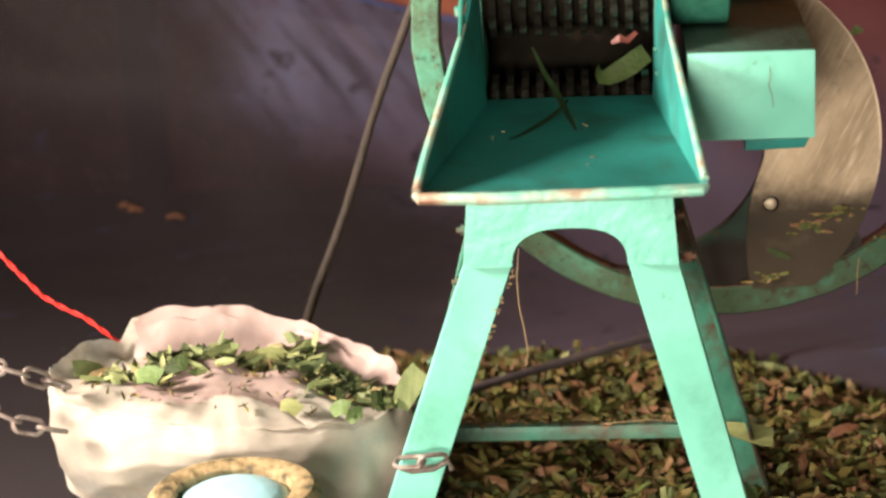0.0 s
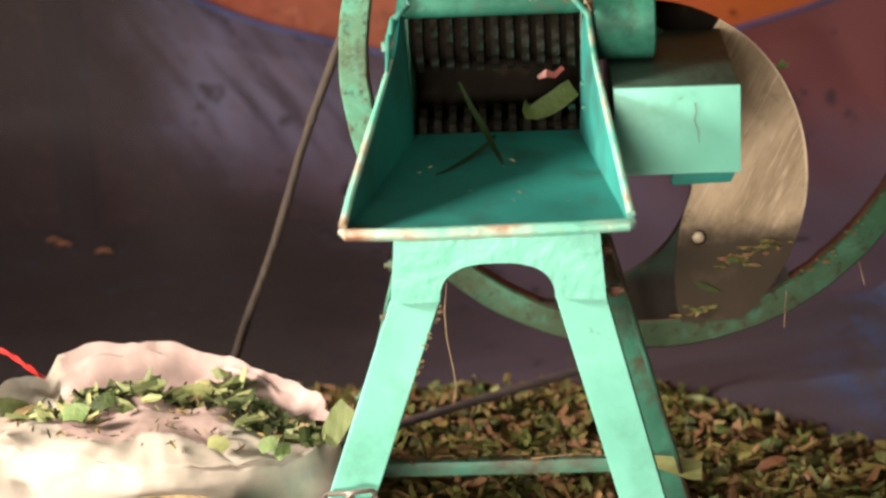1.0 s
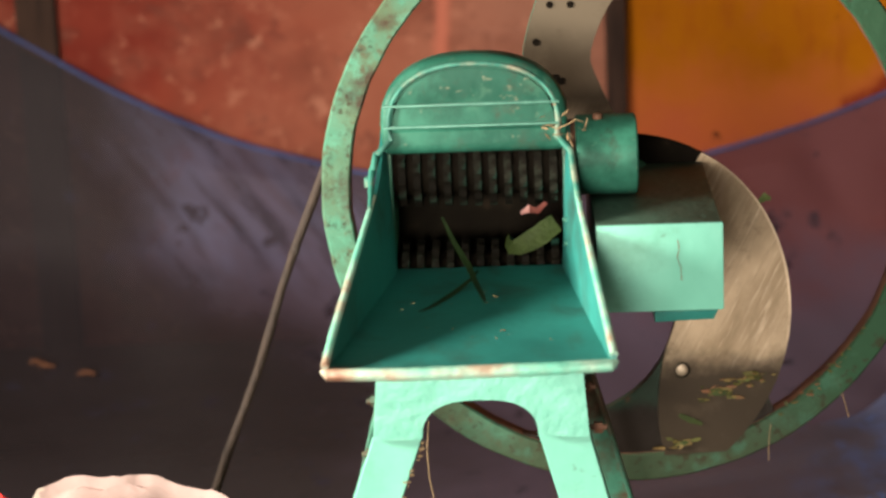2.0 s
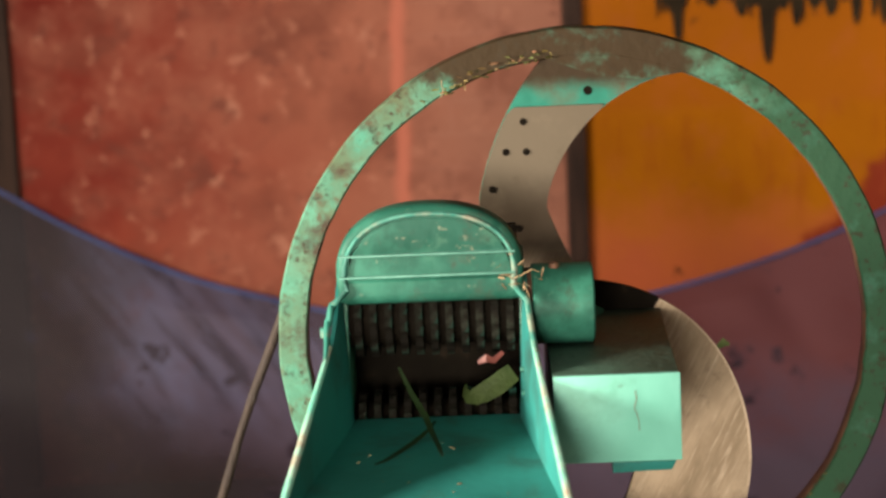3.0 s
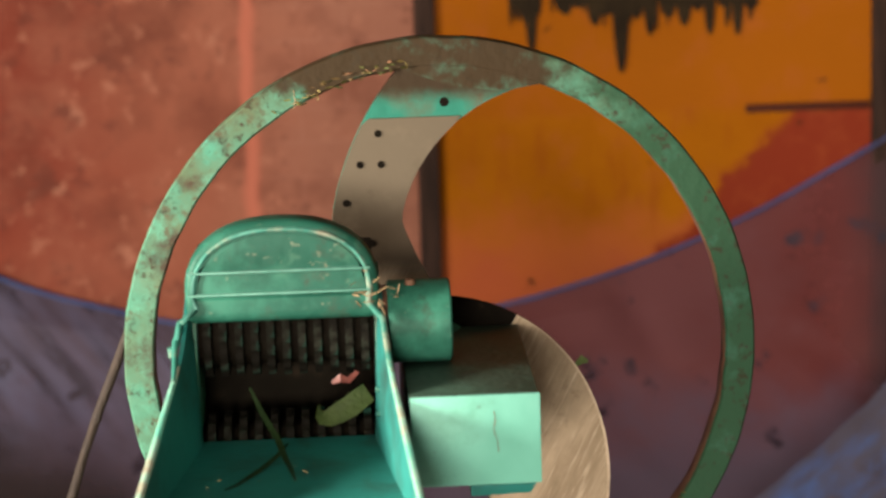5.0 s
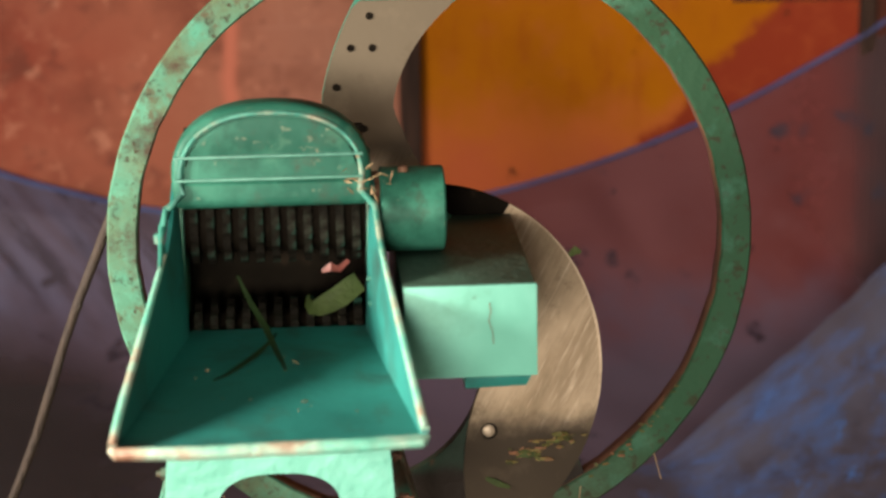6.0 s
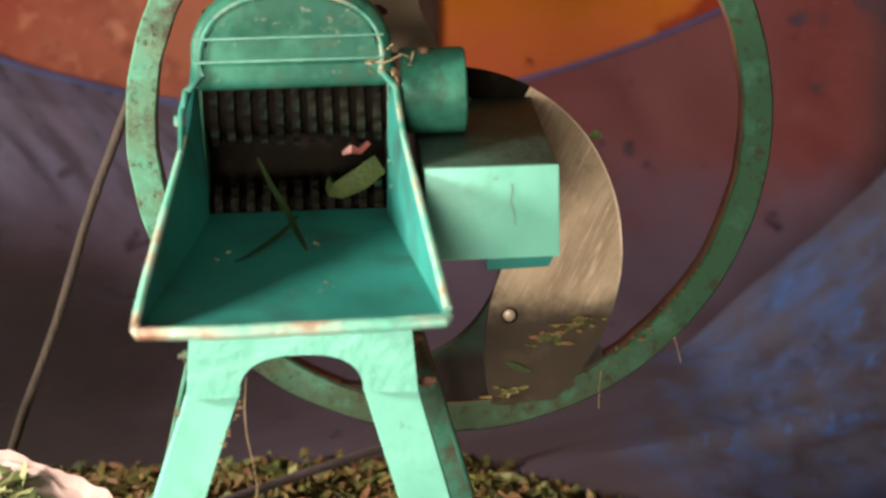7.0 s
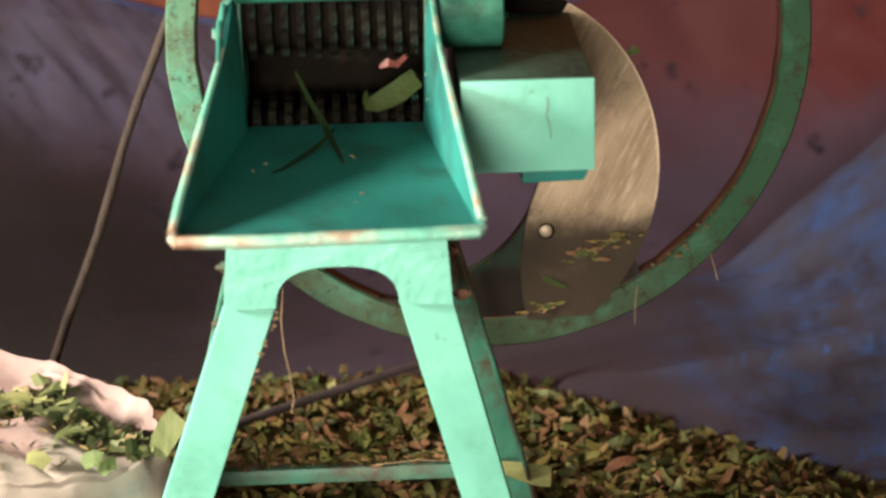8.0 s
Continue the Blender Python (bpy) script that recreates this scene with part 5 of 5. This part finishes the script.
tagged(part("petal", leaf_strip([(0.060, -0.004, 0.708), (0.072, -0.012, 0.716), (0.083, -0.01, 0.712), (0.096, -0.004, 0.722)], (0, -0.9, 0.5), (0.005, 0.012, 0.009, 0.006), petal), None), "pink flower scrap between the feed rollers", "flower scrap")
# piece of cut leaf on the cross bar by the rear leg
tagged(part("leaf_piece", leaf_strip([(0.205, 0.070, 0.098), (0.232, 0.060, 0.095), (0.260, 0.050, 0.091), (0.278, 0.046, 0.088), (0.290, 0.046, 0.086)], (0.05, -0.7, 0.7), (0.014, 0.024, 0.032, 0.034, 0.030), leaf_pale), None), "pale cut piece of leaf against the rear leg", "leaf")
for x, s, w in ((-1.13, 0.556, 0.035), (-1.10, 0.549, 0.04), (-0.995, 0.538, 0.045)):
    p = tarp_point(x, s)
    tagged(part("leaf_piece", leaf_strip([p + Vector((-w / 2, -0.012, 0.012)), p + Vector((0, -0.016, 0.018)), p + Vector((w / 2, -0.012, 0.010))], (0, -0.6, 0.8), (0.006, 0.012, 0.005), leaf_brown), None), "dry brown leaf scrap on the tarpaulin", "leaf", "scraps on the tarpaulin")


def straw(points, label, radius=0.0008):
    ob = part("straw", tube(points, radius, 5), straw_mat)
    return tagged(ob, label, "straw", "straws on the cutter")


straw([(-0.074, -0.185, 0.462), (-0.078, -0.188, 0.42), (-0.076, -0.187, 0.38), (-0.070, -0.186, 0.345), (-0.066, -0.184, 0.31), (-0.070, -0.184, 0.29)], "thin dry straw hanging from the bracket")
straw([(0.444, 0.272, 0.297), (0.441, 0.270, 0.27), (0.440, 0.268, 0.238)], "dry straw hanging from the flywheel rim")
straw([(0.556, 0.272, 0.345), (0.561, 0.268, 0.325), (0.566, 0.268, 0.305)], "dry straw hanging from the flywheel rim")
straw([(0.02, 0.272, 1.085), (0.022, 0.268, 1.07), (0.019, 0.267, 1.058)], "dry straw hanging from the flywheel rim")
straw([(0.112, -0.034, 0.832), (0.125, -0.045, 0.838), (0.140, -0.05, 0.847), (0.150, -0.046, 0.842)], "dry straw caught on the hood")
straw([(0.16, 0.112, 0.088), (0.10, 0.104, 0.096), (0.03, 0.108, 0.088)], "dry straw lying on the cross bar")
tagged(part("leaf_piece", leaf_strip([(0.428, 0.276, 0.655), (0.437, 0.272, 0.664), (0.446, 0.272, 0.660)], (0, -0.8, 0.5), (0.006, 0.014, 0.005), leaf_green), None), "small green leaf scrap on the knife edge", "leaf")


def knife_place(rnd):
    """A smear of shreds across the knife and a small clot at its lower corner."""
    a = rnd.uniform(0, 1)
    x, z = 0.345 + 0.095 * a + rnd.gauss(0, 0.008), 0.347 + 0.036 * a + rnd.gauss(0, 0.007)
    if rnd.random() < 0.25:
        x, z = 0.300 + rnd.gauss(0, 0.011), 0.268 + rnd.gauss(0, 0.004)
    return Vector((x, WY - 0.004, z)), Vector((0, -1, 0.05))


for pts, wide in (([(0.347, WY - 0.006, 0.352), (0.360, WY - 0.008, 0.353), (0.376, WY - 0.007, 0.351)], 0.013), ([(0.300, WY - 0.006, 0.316), (0.316, WY - 0.008, 0.308), (0.336, WY - 0.007, 0.300)], 0.010), ([(0.300, WY - 0.006, 0.267), (0.306, WY - 0.009, 0.270), (0.314, WY - 0.007, 0.272)], 0.008)):
    tagged(part("leaf_piece", leaf_strip(pts, (0, -1, 0.2), (wide * 0.6, wide, wide * 0.5), leaf_mid), None), "wet green leaf scrap stuck to the knife", "leaf", "scraps on the knife")
kn_me = chips(random.Random(31), 70, knife_place, (0.003, 0.020), (0.0015, 0.007), 0.25)
kn_me.materials.append(leaf_pile)
tagged(part("leaf_shreds", kn_me, None), "wet chopped leaf shreds stuck to the knife", "leaf shreds", kind="stuff")


def bar_place(rnd):
    return Vector((rnd.uniform(-0.19, 0.2), rnd.uniform(0.113, 0.142), 0.083 + rnd.uniform(0, 0.006))), Vector((0, 0, 1))


bar_me = chips(random.Random(32), 130, bar_place, (0.008, 0.022), (0.002, 0.009), 0.4)
bar_me.materials.append(leaf_pile)
tagged(part("leaf_shreds", bar_me, None), "brown leaf shreds lying on the cross bar", "leaf shreds", kind="stuff")


def leg_place(rnd):
    f = rnd.uniform(0, 1) ** 1.4
    return Vector((-0.085 - 0.045 * f + rnd.gauss(0, 0.002), YS - 0.005, 0.43 - 0.125 * f)), Vector((0.7, -0.7, 0))


leg_me = chips(random.Random(33), 22, leg_place, (0.004, 0.012), (0.002, 0.005), 0.4)
leg_me.materials.append(straw_mat)
tagged(part("leaf_shreds", leg_me, None), "dry leaf shreds stuck along the front leg", "leaf shreds", kind="stuff")


def rim_place(rnd):
    a = radians(rnd.uniform(95, 122))
    return Vector((WX + (RI + rnd.uniform(-0.004, 0.02)) * math.cos(a), WY - 0.001, WZ + (RI + rnd.uniform(-0.004, 0.016)) * math.sin(a))), Vector((0, -1, 0.1))


rim_bits = chips(random.Random(34), 45, rim_place, (0.004, 0.014), (0.0015, 0.004), 0.4)
rim_bits.materials.append(leaf_pile)
tagged(part("leaf_shreds", rim_bits, None), "dry leaf shreds stuck along the flywheel rim", "leaf shreds", kind="stuff")


def rim_low(rnd):
    a = radians(rnd.uniform(-58, -28))
    return Vector((WX + (RI + rnd.uniform(-0.006, 0.012)) * math.cos(a), WY - 0.001, WZ + (RI + rnd.uniform(-0.006, 0.012)) * math.sin(a))), Vector((0, -1, 0.3))


low_bits = chips(random.Random(35), 20, rim_low, (0.004, 0.012), (0.0015, 0.005), 0.4)
low_bits.materials.append(leaf_pile)
tagged(part("leaf_shreds", low_bits, None), "brown leaf shreds stuck along the flywheel rim", "leaf shreds", kind="stuff")


def hood_place(rnd):
    x = rnd.uniform(0.085, 0.165)
    return Vector((x, -0.032 + max(0, x - 0.12) * 0.5, 0.835 + rnd.gauss(0, 0.012))), Vector((0, -1, 0.3))


hood_bits = chips(random.Random(36), 14, hood_place, (0.006, 0.02), (0.001, 0.003), 0.5)
hood_bits.materials.append(straw_mat)
tagged(part("leaf_shreds", hood_bits, None), "dry straw shreds caught beside the hood", "leaf shreds", kind="stuff")


def trough_place(rnd):
    y = rnd.uniform(-0.36, -0.06)
    k = y / YF
    return Vector((rnd.uniform(-0.11, 0.10), y, TB + (TF - TB) * k - 0.002)), Vector((0, 0, 1))


speck_me = chips(random.Random(37), 16, trough_place, (0.003, 0.008), (0.0015, 0.003), 0.3)
speck_me.materials.append(straw_mat)
tagged(part("leaf_shreds", speck_me, None), "few pale leaf specks lying on the trough floor", "leaf shreds", kind="stuff")


# larger cut pieces lying on the heap
rnd = random.Random(77)
shapes = []
for k, (mt, ln, wd) in enumerate(((leaf_pale, 0.06, 0.018), (leaf_green, 0.05, 0.022), (leaf_brown, 0.055, 0.02), (leaf_pale, 0.045, 0.012))):
    shapes.append(leaf_strip([(-ln / 2, 0, -0.004), (-ln / 4, 0, 0.002), (0, 0, 0.004), (ln / 4, 0, 0.001), (ln / 2, 0, -0.006)], (0, 0, 1), (wd * 0.5, wd, wd, wd * 0.9, wd * 0.3), mt))
for k in range(46):
    p, n = on_heap(rnd)
    if p.y < -0.1:
        p.y = rnd.uniform(0.0, 0.4)
        p.z = heap_height(p.x, p.y) + 0.012
    at = pose(p.x, p.y, p.z + 0.014, rnd.uniform(-5, 35), rnd.uniform(-25, 25), rnd.uniform(0, 360))
    tagged(part("leaf_piece", shapes[k % 4], None, None, "", at), "larger cut leaf piece lying on the heap", "leaf", "leaf pieces on the heap")
